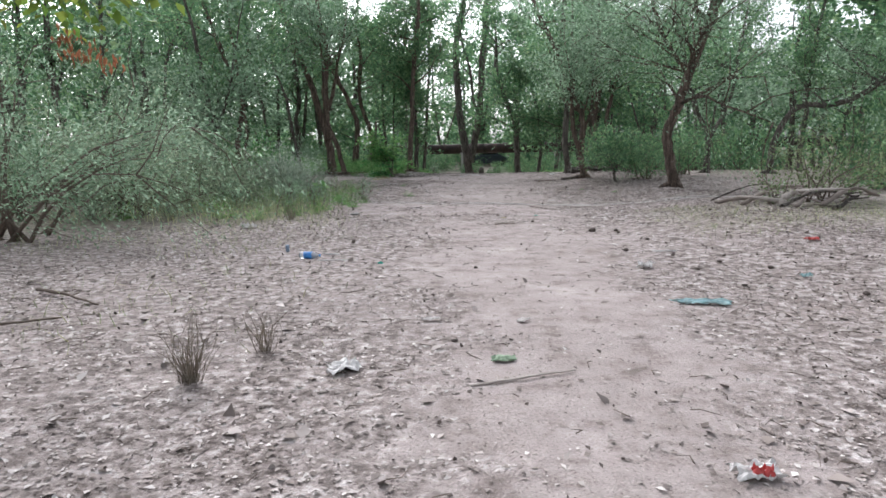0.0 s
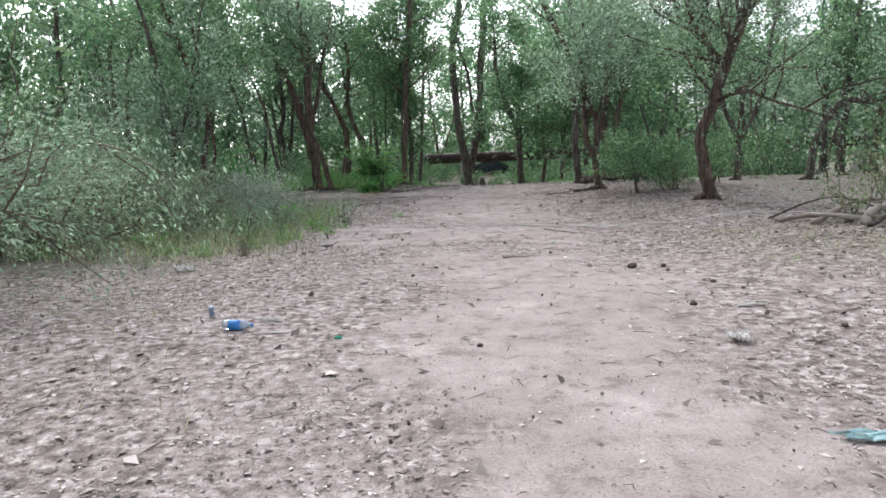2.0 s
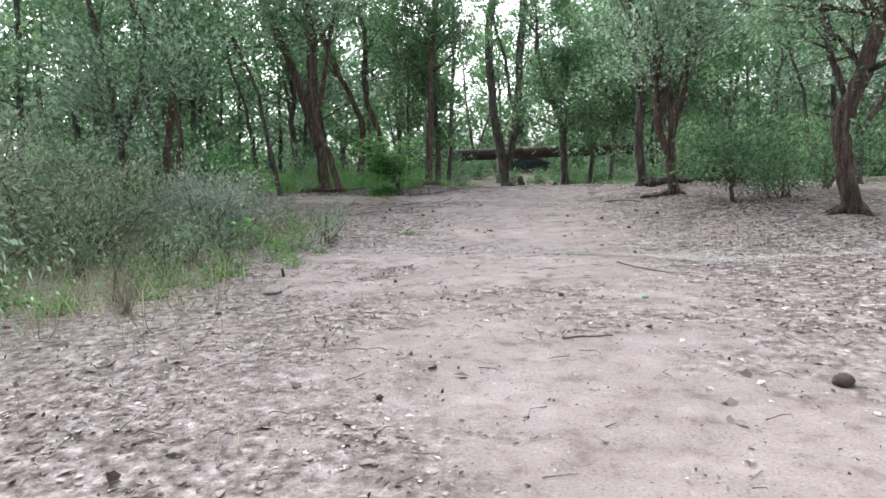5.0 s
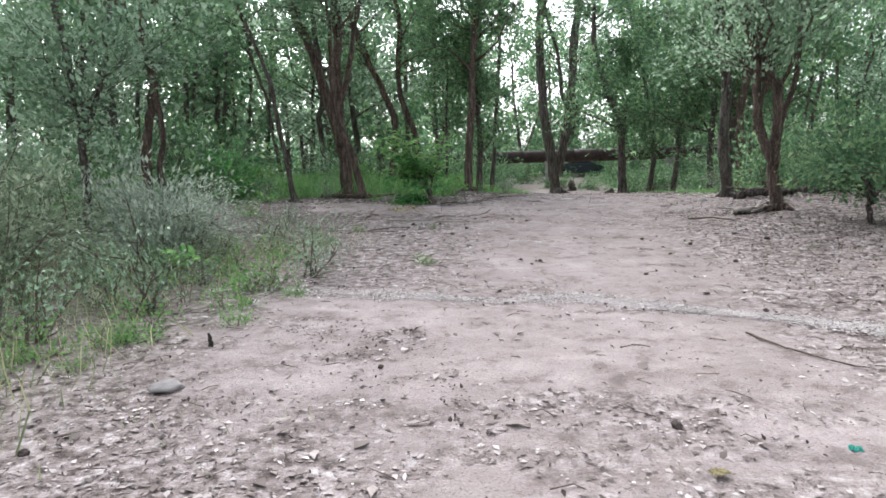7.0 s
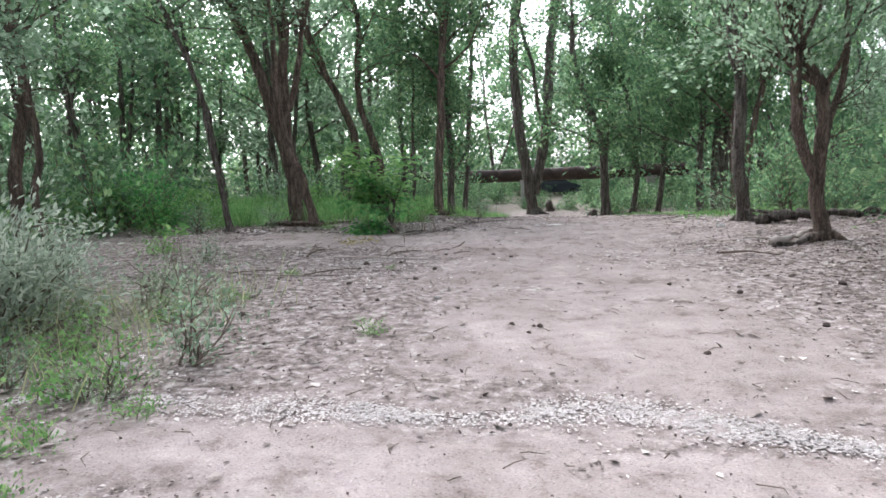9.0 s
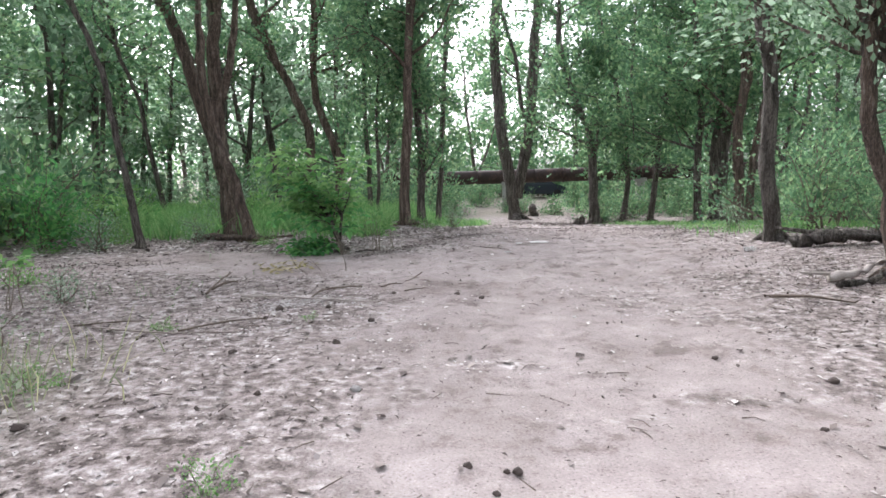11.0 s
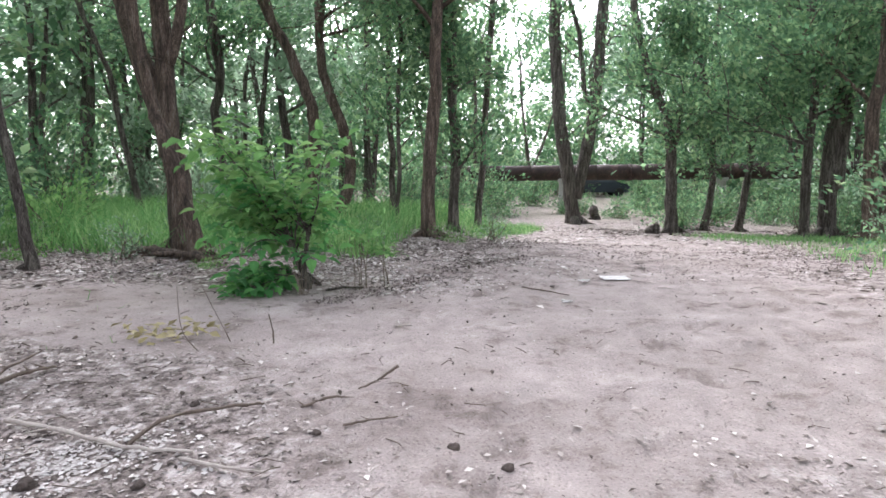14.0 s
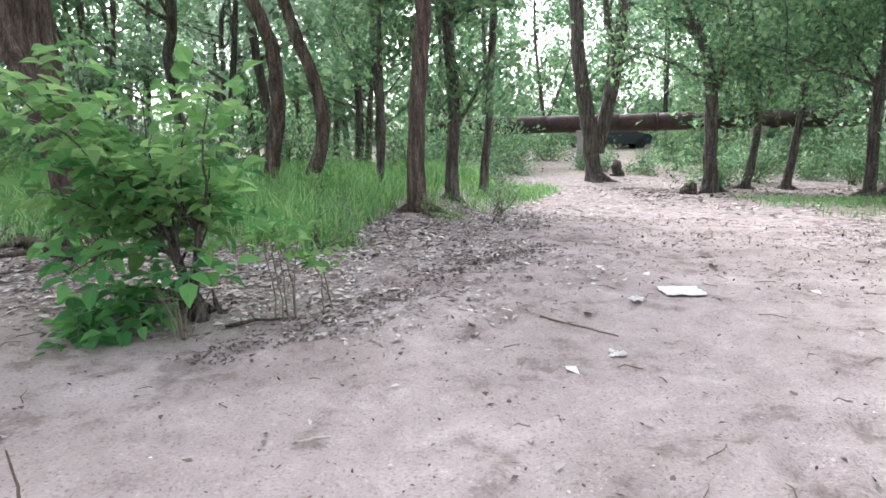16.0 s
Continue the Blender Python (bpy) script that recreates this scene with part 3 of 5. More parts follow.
tree([(21.5, 0.14, 0.11, [(10.06, 0.27), (10.13, 1.51), (10.8, 2.49), (11.96, 2.57), (12.92, 2.97)])],
     6.5, 1.7, 8500, 0.09, LEAF_GREY, BARK, "dark arching tree bent far to one side", 2.0, 22, group=OAKS)
tree([(33.0, 0.1, 0.065, [(-3.3, 0.05), (-3.32, 1.63), (-3.4, 3.49), (-3.35, 5.16)])],
     8.5, 2.0, 5000, 0.11, LEAF_GREEN, BARK, "slim upright tree among the grass", 1.5, 18, group=OAKS)

# ---- the wood all round ----
rng = np.random.default_rng(11)


def forest_tree(kind):
    lean, tall = rng.uniform(-0.9, 0.9), rng.uniform(8.5, 12.5)
    stems = [(500.0, 0.2, 0.1, [(500.0, -1.0), (500 + lean * 0.3, 1.2), (500 + lean * 0.6, 2.8), (500 + lean, 4.8)])]
    if kind % 2:
        stems.append((500.0, 0.12, 0.07, [(500 + lean * 0.2, 0.2), (500 - lean * 0.5 - 0.4, 2.4), (500 - lean - 0.7, 4.5)]))
    return tree(stems, tall, 1.7 + 0.4 * (kind % 3), 1700, 0.29, (LEAF_GREEN, LEAF_GREY, LEAF_GREEN)[kind % 3], BARK, "tree of the wood with a dark trunk and full green crown", 2.7, 13 if kind % 2 == 0 else 7, twigs=1, group=WOODS)


kinds = [forest_tree(k) for k in range(6)]
for k in kinds:
    k.location.z = -1.0


def put(ob, x, y, s, turn):
    return copy_thing(ob, Matrix.Translation((x, y, float(height(x, y)) - 0.05)) @ Matrix.Rotation(turn, 4, "Z") @ Matrix.Scale(s, 4))


def spread(n, x0, x1, y0, y1, gap, clear, tries=4000):
    out = []
    for _ in range(tries):
        if len(out) == n:
            break
        x, y = rng.uniform(x0, x1), rng.uniform(y0, y1)
        if clear(x, y) and all((x - a) ** 2 + (y - b) ** 2 > gap * gap for a, b in out):
            out.append((x, y))
    return out


LANE = lambda x, y: not (0.0 < x < 5.5 and y < 64) and abs(y - 50) > 1.8
sites = spread(24, -32, 36, 52, 80, 3.0, LANE)
sites += spread(10, -6, 24, 66, 90, 3.2, lambda x, y: True)
sites += spread(20, -24, -5.0, 33, 49, 2.8, lambda x, y: x < -4.5 - 0.1 * (y - 34) and abs(y - 50) > 1.8)
sites += spread(10, -22, -12, 13, 34, 3.0, lambda x, y: True)
sites += spread(4, -26, -12, 36, 50, 2.2, lambda x, y: abs(y - 50) > 1.8)
sites += spread(6, -40, -24, 28, 62, 4.0, lambda x, y: True)
sites += spread(4, 26, 40, 26, 60, 4.0, lambda x, y: True)
sites += spread(10, 10, 28, 38, 49, 3.0, lambda x, y: abs(y - 50) > 1.8)
sites += spread(9, 11.5, 26, 15, 37, 3.0, lambda x, y: True)
# unseen trees behind the start, added only to hold back sky light
sites += spread(7, -16, 16, -16, -5, 4.0, lambda x, y: True)
sites += spread(12, 6.5, 26, 53, 68, 2.8, lambda x, y: True)
sites += [(9.8, 26.0), (12, 23.2), (11.2, 30), (13.5, 27), (12.5, 19.0), (14.5, 22.0), (-8.4, 31.5), (-10.5, 27.8), (-7.2, 37.0), (-11.5, 20.0), (-10.6, 24.6)]
sites += [(-13.6, 34.6), (-12.4, 39.5)]
sites += [(-11, 2), (-12, 7), (11, 3), (12, 8), (12.5, 12.5)]
for i, (x, y) in enumerate(sites):
    near = abs(x) < 13 and 12 < y < 34
    put((slim, crooked)[i % 2] if near else kinds[i % len(kinds)], x, y, rng.uniform(0.75, 1.15) if y < 52 else rng.uniform(1.0, 1.45), rng.uniform(0, 6.28))
for k, (x, y) in zip(kinds, ((-9.5, 41), (-13.5, 30), (-16, 56), (13, 44), (-8.5, 47.5), (10, 56))):
    k.matrix_basis = Matrix.Translation((x, y, float(height(x, y)) + 0.0))

def far_woods():
    """The closed edge of the wood far off: many leaf clumps heaped into uneven crowns."""
    c = []
    for k in range(120):
        x, y = rng.uniform(-75, 75), rng.uniform(78, 104)
        top = rng.uniform(7, 11) if x > 32 else rng.uniform(9, 17) if abs(x - 1.5) > 5 else rng.uniform(5.5, 8.0)
        n = 300
        z = top * rng.random(n) ** 0.85
        r = (1.2 + 2.6 * np.sin(np.clip(z / top, 0, 1) * 2.6 + 0.35)) * rng.uniform(0.7, 1.2)
        a, q = rng.uniform(0, 6.28, n), np.sqrt(rng.random(n))
        lump = 1 + 0.35 * np.sin(3 * a + k) * np.sin(z * 1.3 + k)
        c.append(np.stack([x + r * q * lump * np.cos(a), y + r * q * lump * np.sin(a), z - 0.9], -1))
    # lower scrub before it
    n = 9000
    x = rng.uniform(-26, 34, n)
    c.append(np.stack([x, rng.uniform(69, 76, n), -0.9 + (3.4 + 1.2 * np.sin(x * 0.9) + 0.9 * np.sin(x * 2.3)) * rng.random(n) ** 0.8], -1))
    return tagged(new("far_woods", leaf_mesh("far_woods", np.concatenate(c), 0.62, 0.65, LEAF_GREEN, 0.35)), "distant closed edge of green woodland", "woods", kind="stuff")


far_woods()

# ---- shrubs ----
rng = np.random.default_rng(23)
UNDER = "undergrowth shrubs"
thicket = shrub(5.5, 26.4, 1.9, 1.6, 1800, 0.105, LEAF_GREEN, "dense green shrub at the foot of the trees", group=UNDER)
low = [shrub(-7.6, 35, 1.9, 1.5, 1300, 0.16, LEAF_GREEN, "green undergrowth shrub between the trees", group=UNDER),
       shrub(9.5, 41, 2.2, 1.8, 1400, 0.16, LEAF_GREEN, "broad green undergrowth shrub beneath the trees", group=UNDER),
       shrub(-9.5, 24, 1.7, 1.6, 1300, 0.14, LEAF_GREY, "grey-green undergrowth shrub beneath the trees", group=UNDER)]
spots_ = spread(20, -22, -6.5, 30, 48, 1.8, lambda x, y: True) + spread(5, 9.5, 22, 40, 48, 1.8, lambda x, y: True)
spots_ += spread(26, -18, 24, 52, 64, 2.0, LANE) + spread(9, -14, -8, 14, 30, 1.8, lambda x, y: True) + spread(6, 9, 18, 15, 34, 1.8, lambda x, y: True)
for i, (x, y) in enumerate(spots_):
    put(low[i % 3], x, y, rng.uniform(0.7, 1.3), rng.uniform(0, 6.28))
for x, y, s in ((4.6, 41.5, 0.75), (1.9, 47.2, 0.5), (-1.6, 46.5, 0.6), (-2.9, 47.6, 1.15), (-4.4, 47.2, 1.3), (-6.0, 47.6, 1.4), (-2.2, 44.0, 0.6), (7.2, 46.6, 0.8), (9.2, 46.8, 0.9), (11.0, 46.0, 0.9), (-0.6, 53.5, 0.9), (6.2, 53.5, 1.0), (1.2, 66.0, 1.6), (4.5, 67.0, 1.7), (-1.8, 65.0, 1.6), (8.0, 66.0, 1.8), (5.9, 43.5, 0.8), (3.2, 46.5, 0.6), (-3.5, 36.5, 0.7), (1.0, 48.2, 0.5), (8.2, 44.5, 0.55), (10.2, 43.0, 0.6), (12.5, 45.0, 0.6), (6.4, 47.6, 0.4), (10.5, 47.8, 0.5), (13.8, 42.0, 0.7), (4.6, 47.9, 0.4), (8.9, 39.6, 0.6), (10.4, 38.0, 0.6), (11.8, 35.0, 0.8), (5.0, 53.5, 0.9), (7.8, 54.5, 1.1), (9.8, 53.0, 1.2), (12.0, 54.0, 1.3)):
    put(low[int(x * 10) % 2], x, y, s, rng.uniform(0, 6.28))

for x, y, s in ((6.7, 27.5, 1.0), (5.9, 25.0, 0.55), (7.6, 25.6, 0.9), (-8.8, 26.6, 0.8)):
    put(thicket, x, y, s, rng.uniform(0, 6.28))

fresh = shrub(-5.2, 29.0, 1.0, 0.9, 1000, 0.095, LEAF_FRESH, "light green leafy undergrowth bush in grass", group=UNDER, stems=6)
for x, y, s in ((-7.4, 27.6, 1.1), (-8.9, 25.4, 1.2), (-9.8, 22.4, 1.4), (-8.4, 22.0, 0.9), (-6.4, 29.8, 0.8), (-10.8, 25.0, 1.4), (-8.6, 29.4, 1.2), (-3.4, 30.0, 0.7), (-7.6, 20.3, 0.8), (-9.0, 19.0, 1.2), (7.2, 21.2, 1.2), (6.0, 22.6, 1.0), (8.6, 24.0, 1.3), (5.6, 19.6, 0.9), (6.8, 29.0, 1.1), (9.0, 31.5, 1.3), (9.2, 36.2, 1.2), (-11.5, 28.5, 1.4), (5.2, 44.2, 0.9), (8.8, 42.6, 1.2)):
    put(fresh if x < 0 else thicket, x, y, s if x < 0 else s * 0.7, rng.uniform(0, 6.28))

SILVER = "silvery shrubs at the clearing's edge"
for x, y, t, w, c, dr in ((-6.6, 9.6, 3.6, 2.4, 12000, 0.25), (-8.4, 7.4, 4.2, 2.6, 11000, 0.3), (-8.2, 12.6, 3.2, 2.4, 9000, 0.2), (-6.4, 13.2, 1.9, 1.6, 6000, 0.1), (-6.0, 16.6, 1.7, 1.3, 5000, 0.1), (-5.2, 15.2, 1.2, 1.0, 3600, 0.0), (-7.4, 16.0, 2.4, 1.4, 5000, 0.1)):
    shrub(x, y, t, w, int(c * 1.15), 0.074, LEAF_SILVER if dr != 0.25 else LEAF_GREY, "silvery grey-green shrub with narrow leaves", stems=13, width=0.36, droop=dr, group=SILVER)
for x, y, t, w, c in ((-4.3, 17.0, 1.15, 0.95, 5200), (-5.0, 17.8, 1.05, 0.8, 3600)):
    shrub(x, y, t, w, c, 0.075, LEAF_PALESILVER, "pale silvery low shrub among weeds", stems=7, width=0.34, group=SILVER)
shrub(-7.6, 25.3, 1.3, 0.9, 900, 0.12, LEAF_BRIGHT, "fresh green sapling in the undergrowth", "sapling", 5)
shrub(4.6, 19.4, 1.5, 1.9, 2600, 0.085, LEAF_GREEN, "loose green sapling shrub with crooked stems beside the path", stems=8, width=0.55, droop=0.12, low=0.3, ovate=True)
shrub(7.0, 13.0, 1.5, 1.2, 2200, 0.065, LEAF_PALE, "pale yellow-green shrub over dead branches", stems=9)
shrub(5.9, 12.6, 0.9, 0.35, 500, 0.06, LEAF_PALE, "small upright pale green sapling", "sapling", 4)


def leaflets(name, shoots, size, mat):
    """Compound leaves: along each shoot pairs of broad leaflets on drooping stalks, each pointed and folded on its midrib."""
    V, F, stalks = [], [], Wood()
    for line in shoots:
        n = len(line)
        for k in range(1, n):
            for side_of in (-1, 1):
                if rng.random() < 0.06:
                    continue
                run = (line[k] - line[k - 1]).normalized()
                out = run.cross(Vector((0, 0, 1)))
                if out.length < 0.1:
                    out = Vector((1, 0, 0))
                out = (out.normalized() * side_of + run * rng.uniform(0.2, 0.8) + vec(rng.normal(size=3)) * 0.35).normalized()
                out = (out + Vector((0, 0, rng.uniform(-0.15, 0.3)))).normalized()
                reach = size * rng.uniform(0.9, 1.7)
                p0, p1 = line[k], line[k] + out * reach - Vector((0, 0, reach * 0.15))
                stalks.limb([p0, p1], [0.0022, 0.0012], 3, 0.0)
                for f, spin in ((0.55, -1), (0.6, 1), (1.0, 0)):
                    q = p0.lerp(p1, f)
                    across = out.cross(Vector((0, 0, 1))).normalized()
                    d = (out * (0.5 if spin else 1) + across * spin * 0.9 + Vector((0, 0, rng.uniform(-0.6, 0.05)))).normalized()
                    nrm = (Vector((0, 0, 1)) + vec(rng.normal(size=3)) * 0.35)
                    w_ = d.cross(nrm).normalized()
                    up = w_.cross(d)
                    L = size * rng.uniform(0.7, 1.25)
                    W = L * rng.uniform(0.27, 0.36)
                    b = len(V)
                    for a, c, h in ((0, 0, 0), (0.28, 1, 0.16), (0.62, 0.78, 0.12), (1.0, 0, -0.12), (0.62, -0.78, 0.12), (0.28, -1, 0.16), (0.42, 0, 0)):
                        V.append(q + d * L * a + w_ * W * c + up * L * h)
                    F += [(b, b + 1, b + 2, b + 6), (b + 6, b + 2, b + 3), (b + 6, b + 3, b + 4), (b, b + 6, b + 4, b + 5)]
    me = bpy.data.meshes.new(name)
    me.from_pydata([tuple(v) for v in V], [], F)
    me.materials.append(mat)
    return me, stalks


def maple_bush(x, y):
    """A short leaning stem that forks into arching shoots, the lowest ones trailing on the ground."""
    wood, young, old = Wood(), [], []
    stem = curve([Vector((0.04, 0, -0.1)), Vector((0.0, 0, 0.1)), Vector((-0.1, 0.02, 0.3)), Vector((-0.16, 0.02, 0.5))], 4, 0.006)
    wood.limb(stem, [0.042 - 0.0012 * k for k in range(len(stem))], 9)
    second = curve([stem[5], Vector((0.0, 0.03, 0.45)), Vector((0.03, 0.05, 0.62))], 4, 0.006)
    wood.limb(second, [0.026 - 0.001 * k for k in range(len(second))], 7)

    def shoot(p, d, length, drop, r, keep):
        pts, q = [p.copy()], p.copy()
        n = max(4, int(length / 0.085))
        for k in range(n):
            d = (d + Vector((rng.normal() * 0.12, rng.normal() * 0.12, rng.normal() * 0.08 - drop * k / n))).normalized()
            q = q + d * length / n
            q.z = max(q.z, 0.05)
            pts.append(q.copy())
        wood.limb(pts, [r * (1 - 0.75 * k / n) for k in range(n + 1)], 5)
        keep.append(pts[max(1, n // 4):])

    for k in range(22):
        src = stem[-1 - int(rng.integers(0, 6))] if k % 3 else second[-1 - int(rng.integers(0, 4))]
        a = rng.uniform(0, 6.28)
        e = rng.uniform(0.3, 1.25)
        d = Vector((math.cos(a) * math.cos(e) - 0.18, math.sin(a) * math.cos(e) * 0.8, math.sin(e)))
        shoot(src, d.normalized(), rng.uniform(0.5, 1.1), 0.2, 0.011, young if e > 0.85 else old)
    for reach, turn in ((0.8, 3.3), (0.95, 3.0), (0.7, 3.7), (0.85, 2.7), (0.6, 3.2), (0.75, 4.0)):
        shoot(stem[4], Vector((math.cos(turn), math.sin(turn), 0.25)).normalized(), reach, 0.28, 0.01, old)
    for reach in (1.25, 1.45, 1.35, 1.15, 1.3):
        shoot(stem[-1], Vector((-0.45 + rng.normal() * 0.15, rng.normal() * 0.2, 1)).normalized(), reach, 0.05, 0.012, young)
    thing = new("maple_bush")
    thing.location = (x, y, float(height(x, y)))
    new("stems", wood.mesh("stems", BARK)).parent = thing
    for keep, mat in ((old, LEAF_BRIGHT), (young, LEAF_FRESH)):
        me, stalks = leaflets("foliage", keep, 0.135, mat)
        tagged(new("foliage", me), kind="stuff").parent = thing
        tagged(new("leaf_stalks", stalks.mesh("leaf_stalks", PALEGREEN)), kind="stuff").parent = thing
    return tagged(thing, "bright green maple bush with broad leaflets on a leaning stem", "bush")


maple_bush(-2.3, 24.75)


def maple_sprout(x, y, tall, stalks):
    """Thin upright stalks from one root with a few broad leaves near the top."""
    wood, shoots = Wood(), []
    for k in range(stalks):
        q, line = Vector((rng.normal() * 0.04, rng.normal() * 0.04, -0.03)), []
        d = Vector((rng.normal() * 0.12, rng.normal() * 0.12, 1)).normalized()
        for i in range(8):
            line.append(q.copy())
            q = q + d * tall * rng.uniform(0.8, 1.1) / 7 + Vector((rng.normal() * 0.008, rng.normal() * 0.008, 0))
        wood.limb(line, [0.006 - 0.0005 * i for i in range(8)], 5)
        shoots.append(line[6:] if k % 2 else line[5:])
    thing = new("maple_sprout")
    thing.location = (x, y, float(height(x, y)))
    new("stems", wood.mesh("stems", STALK)).parent = thing
    me, stems = leaflets("foliage", shoots, 0.1, LEAF_FRESH)
    tagged(new("foliage", me), kind="stuff").parent = thing
    return tagged(thing, "thin pale maple sprouts with a few broad leaves", "sprout", "maple sprouts")


maple_sprout(-1.78, 24.9, 0.6, 5)
maple_sprout(-1.55, 25.05, 0.4, 3)
maple_sprout(-3.2, 15.3, 0.45, 4)
maple_sprout(-4.6, 20.6, 0.5, 4)

# ---- the pipeline beyond the grove ----
def pipeline():
    """A long steel pipe on low concrete posts, with welded collars."""
    thing = new("pipeline")
    w = Wood()
    n = 40
    for k in range(5, n):
        x0, x1 = -14 + k * 1.5, -14 + (k + 1) * 1.5
        rise = lambda x: 0.72 + 0.018 * (x + 14)
        pts = [Vector((x, 50, rise(x))) for x in (x0, x0 + 0.5, x0 + 1.0, x1)]
        w.limb(pts, [0.36] * 4, 24, 0.0)
    body = new("pipe", w.mesh("pipe", RUST))
    body.parent = thing
    for k in range(6, n, 6):
        x = -14 + k * 1.5
        ring = Wood()
        ring.limb([Vector((x - 0.06, 50, 0.72 + 0.018 * (x + 14))), Vector((x + 0.06, 50, 0.72 + 0.018 * (x + 14)))], [0.385, 0.385], 24, 0.0)
        new("collar", ring.mesh("collar", RUST)).parent = thing
    for k in range(1, 9):
        x = -13 + k * 7.0
        bm = bmesh.new()
        g = float(height(x, 50.0))
        top = 0.72 + 0.018 * (x + 14) - 0.33
        bmesh.ops.create_cube(bm, size=1, matrix=Matrix.Translation((x, 50, (g + top) / 2 - 0.1)) @ Matrix.Diagonal((0.4, 0.5, top - g + 0.2, 1)))
        bmesh.ops.create_cube(bm, size=1, matrix=Matrix.Translation((x, 50, top - 0.02)) @ Matrix.Diagonal((0.5, 0.8, 0.16, 1)))
        bmesh.ops.bevel(bm, geom=bm.edges[:], offset=0.02, segments=1)
        me = bpy.data.meshes.new("post")
        bm.to_mesh(me)
        me.materials.append(CONCRETE)
        part = new("post", me)
        part.parent = thing
    return tagged(thing, "long rusty brown steel pipeline on low concrete posts", "pipeline")


pipeline()


def car(x, y, turn):
    thing = new("car")
    thing.matrix_world = pose(x, y, float(height(x, y)) + 0.02, 0, 0, turn)
    outline = [(-2.1, 0.3), (-2.15, 0.75), (-1.9, 0.92), (-1.35, 0.98), (-0.75, 1.42), (0.55, 1.45), (1.25, 0.98), (1.95, 0.85), (2.15, 0.6), (2.1, 0.3)]
    bm = bmesh.new()
    rows = [[bm.verts.new((px, s * (0.84 if pz < 1.0 else 0.66), pz)) for px, pz in outline] for s in (-1, 1)]
    for a, b in zip(range(10), list(range(1, 10)) + [0]):
        bm.faces.new((rows[0][a], rows[0][b], rows[1][b], rows[1][a]))
    bm.faces.new(rows[0][::-1]), bm.faces.new(rows[1])
    bmesh.ops.recalc_face_normals(bm, faces=bm.faces[:])
    bmesh.ops.bevel(bm, geom=bm.edges[:], offset=0.06, segments=2)
    me = bpy.data.meshes.new("body")
    bm.to_mesh(me)
    me.materials.append(CARPAINT)
    new("body", me).parent = thing
    for s in (-1, 1):
        me = bpy.data.meshes.new("window")
        me.from_pydata([(-1.2, s * 0.82, 1.0), (1.05, s * 0.82, 1.0), (0.5, s * 0.7, 1.38), (-0.72, s * 0.7, 1.36)], [], [(0, 1, 2, 3)])
        me.materials.append(CARGLASS)
        new("window", me).parent = thing
        for wx in (-1.3, 1.35):
            w = Wood()
            w.limb([Vector((wx, s * 0.68, 0.31)), Vector((wx, s * 0.7, 0.31)), Vector((wx, s * 0.86, 0.31)), Vector((wx, s * 0.88, 0.31))], [0.27, 0.31, 0.31, 0.27], 18, 0.0)
            new("wheel", w.mesh("wheel", TYRE)).parent = thing
    return tagged(thing, "dark parked car on bare ground beyond the pipeline", "car")


car(3.7, 65.0, 12)


# ---- grass and weeds ----
rng = np.random.default_rng(31)
def scatter(n, x0, x1, y0, y1, chance):
    x, y = rng.uniform(x0, x1, n), rng.uniform(y0, y1, n)
    keep = rng.random(n) < chance(x, y)
    return x[keep], y[keep]


def blades(name, x, y, tall, mat, label, thin=0.05, lean=0.35):
    n = len(x)
    L = tall * rng.uniform(0.5, 1.2, n)
    d = np.stack([rng.normal(size=n) * lean, rng.normal(size=n) * lean, np.ones(n)], -1)
    d /= np.linalg.norm(d, axis=1)[:, None]
    a = rng.uniform(0, 6.28, n)
    side = np.stack([np.cos(a), np.sin(a), np.zeros(n)], -1) * (thin * rng.uniform(0.6, 1.2, n))[:, None]
    foot = np.stack([x, y, height(x, y) - 0.01], -1)
    mid = foot + d * (L * 0.55)[:, None]
    bend = d + np.stack([rng.normal(size=n) * lean, rng.normal(size=n) * lean, -0.2 * np.ones(n)], -1)
    tip = mid + bend * (L * 0.5)[:, None]
    V = np.stack([foot - side * 0.5, foot + side * 0.5, mid + side * 0.4, mid - side * 0.4, mid - side * 0.4, mid + side * 0.4, tip + side * 0.08, tip - side * 0.08], 1).reshape(-1, 3)
    me = bpy.data.meshes.new(name)
    raw_mesh(me, V, np.arange(8 * n).reshape(-1, 4))
    me.materials.append(mat)
    return tagged(new(name, me), label, "grass", kind="stuff")


def clumped(x, y, power=1.0):
    return np.clip(0.5 + power * rough(x * 1.6 + 3, y * 1.6), 0, 1)


x, y = scatter(44000, -15, -2.2, 26.6, 42, lambda x, y: (1 - sandy(x, y)) * np.clip(0.35 + clumped(x, y), 0, 1))
blades("meadow_grass", x, y, 0.55, GRASS, "tall fresh green grass under the trees", 0.02)
x, y = scatter(11000, -3.0, 0.5, 30.5, 40, lambda x, y: clumped(x, y, 0.6) * step(-3.2, -2.4, x) * step(0.0, 0.9, -x + 0.1 * (y - 36)))
blades("verge_grass", x, y, 0.28, GRASS, "low green grass mound along the path", 0.018)
x, y = scatter(12000, 3.2, 10, 25.5, 37, lambda x, y: clumped(x, y, 1.2) * step(3.2, 4.4, x))
blades("verge_grass", x, y, 0.16, GRASS, "short green grass along the path's edge", 0.014)
x, y = scatter(9000, -7.5, -1.8, 11.5, 19.5, lambda x, y: turfy(x, y) * clumped(x, y, 1.3))
blades("weedy_grass", x, y, 0.42, DRYGRASS, "thin half-dry grass and weeds", 0.009)
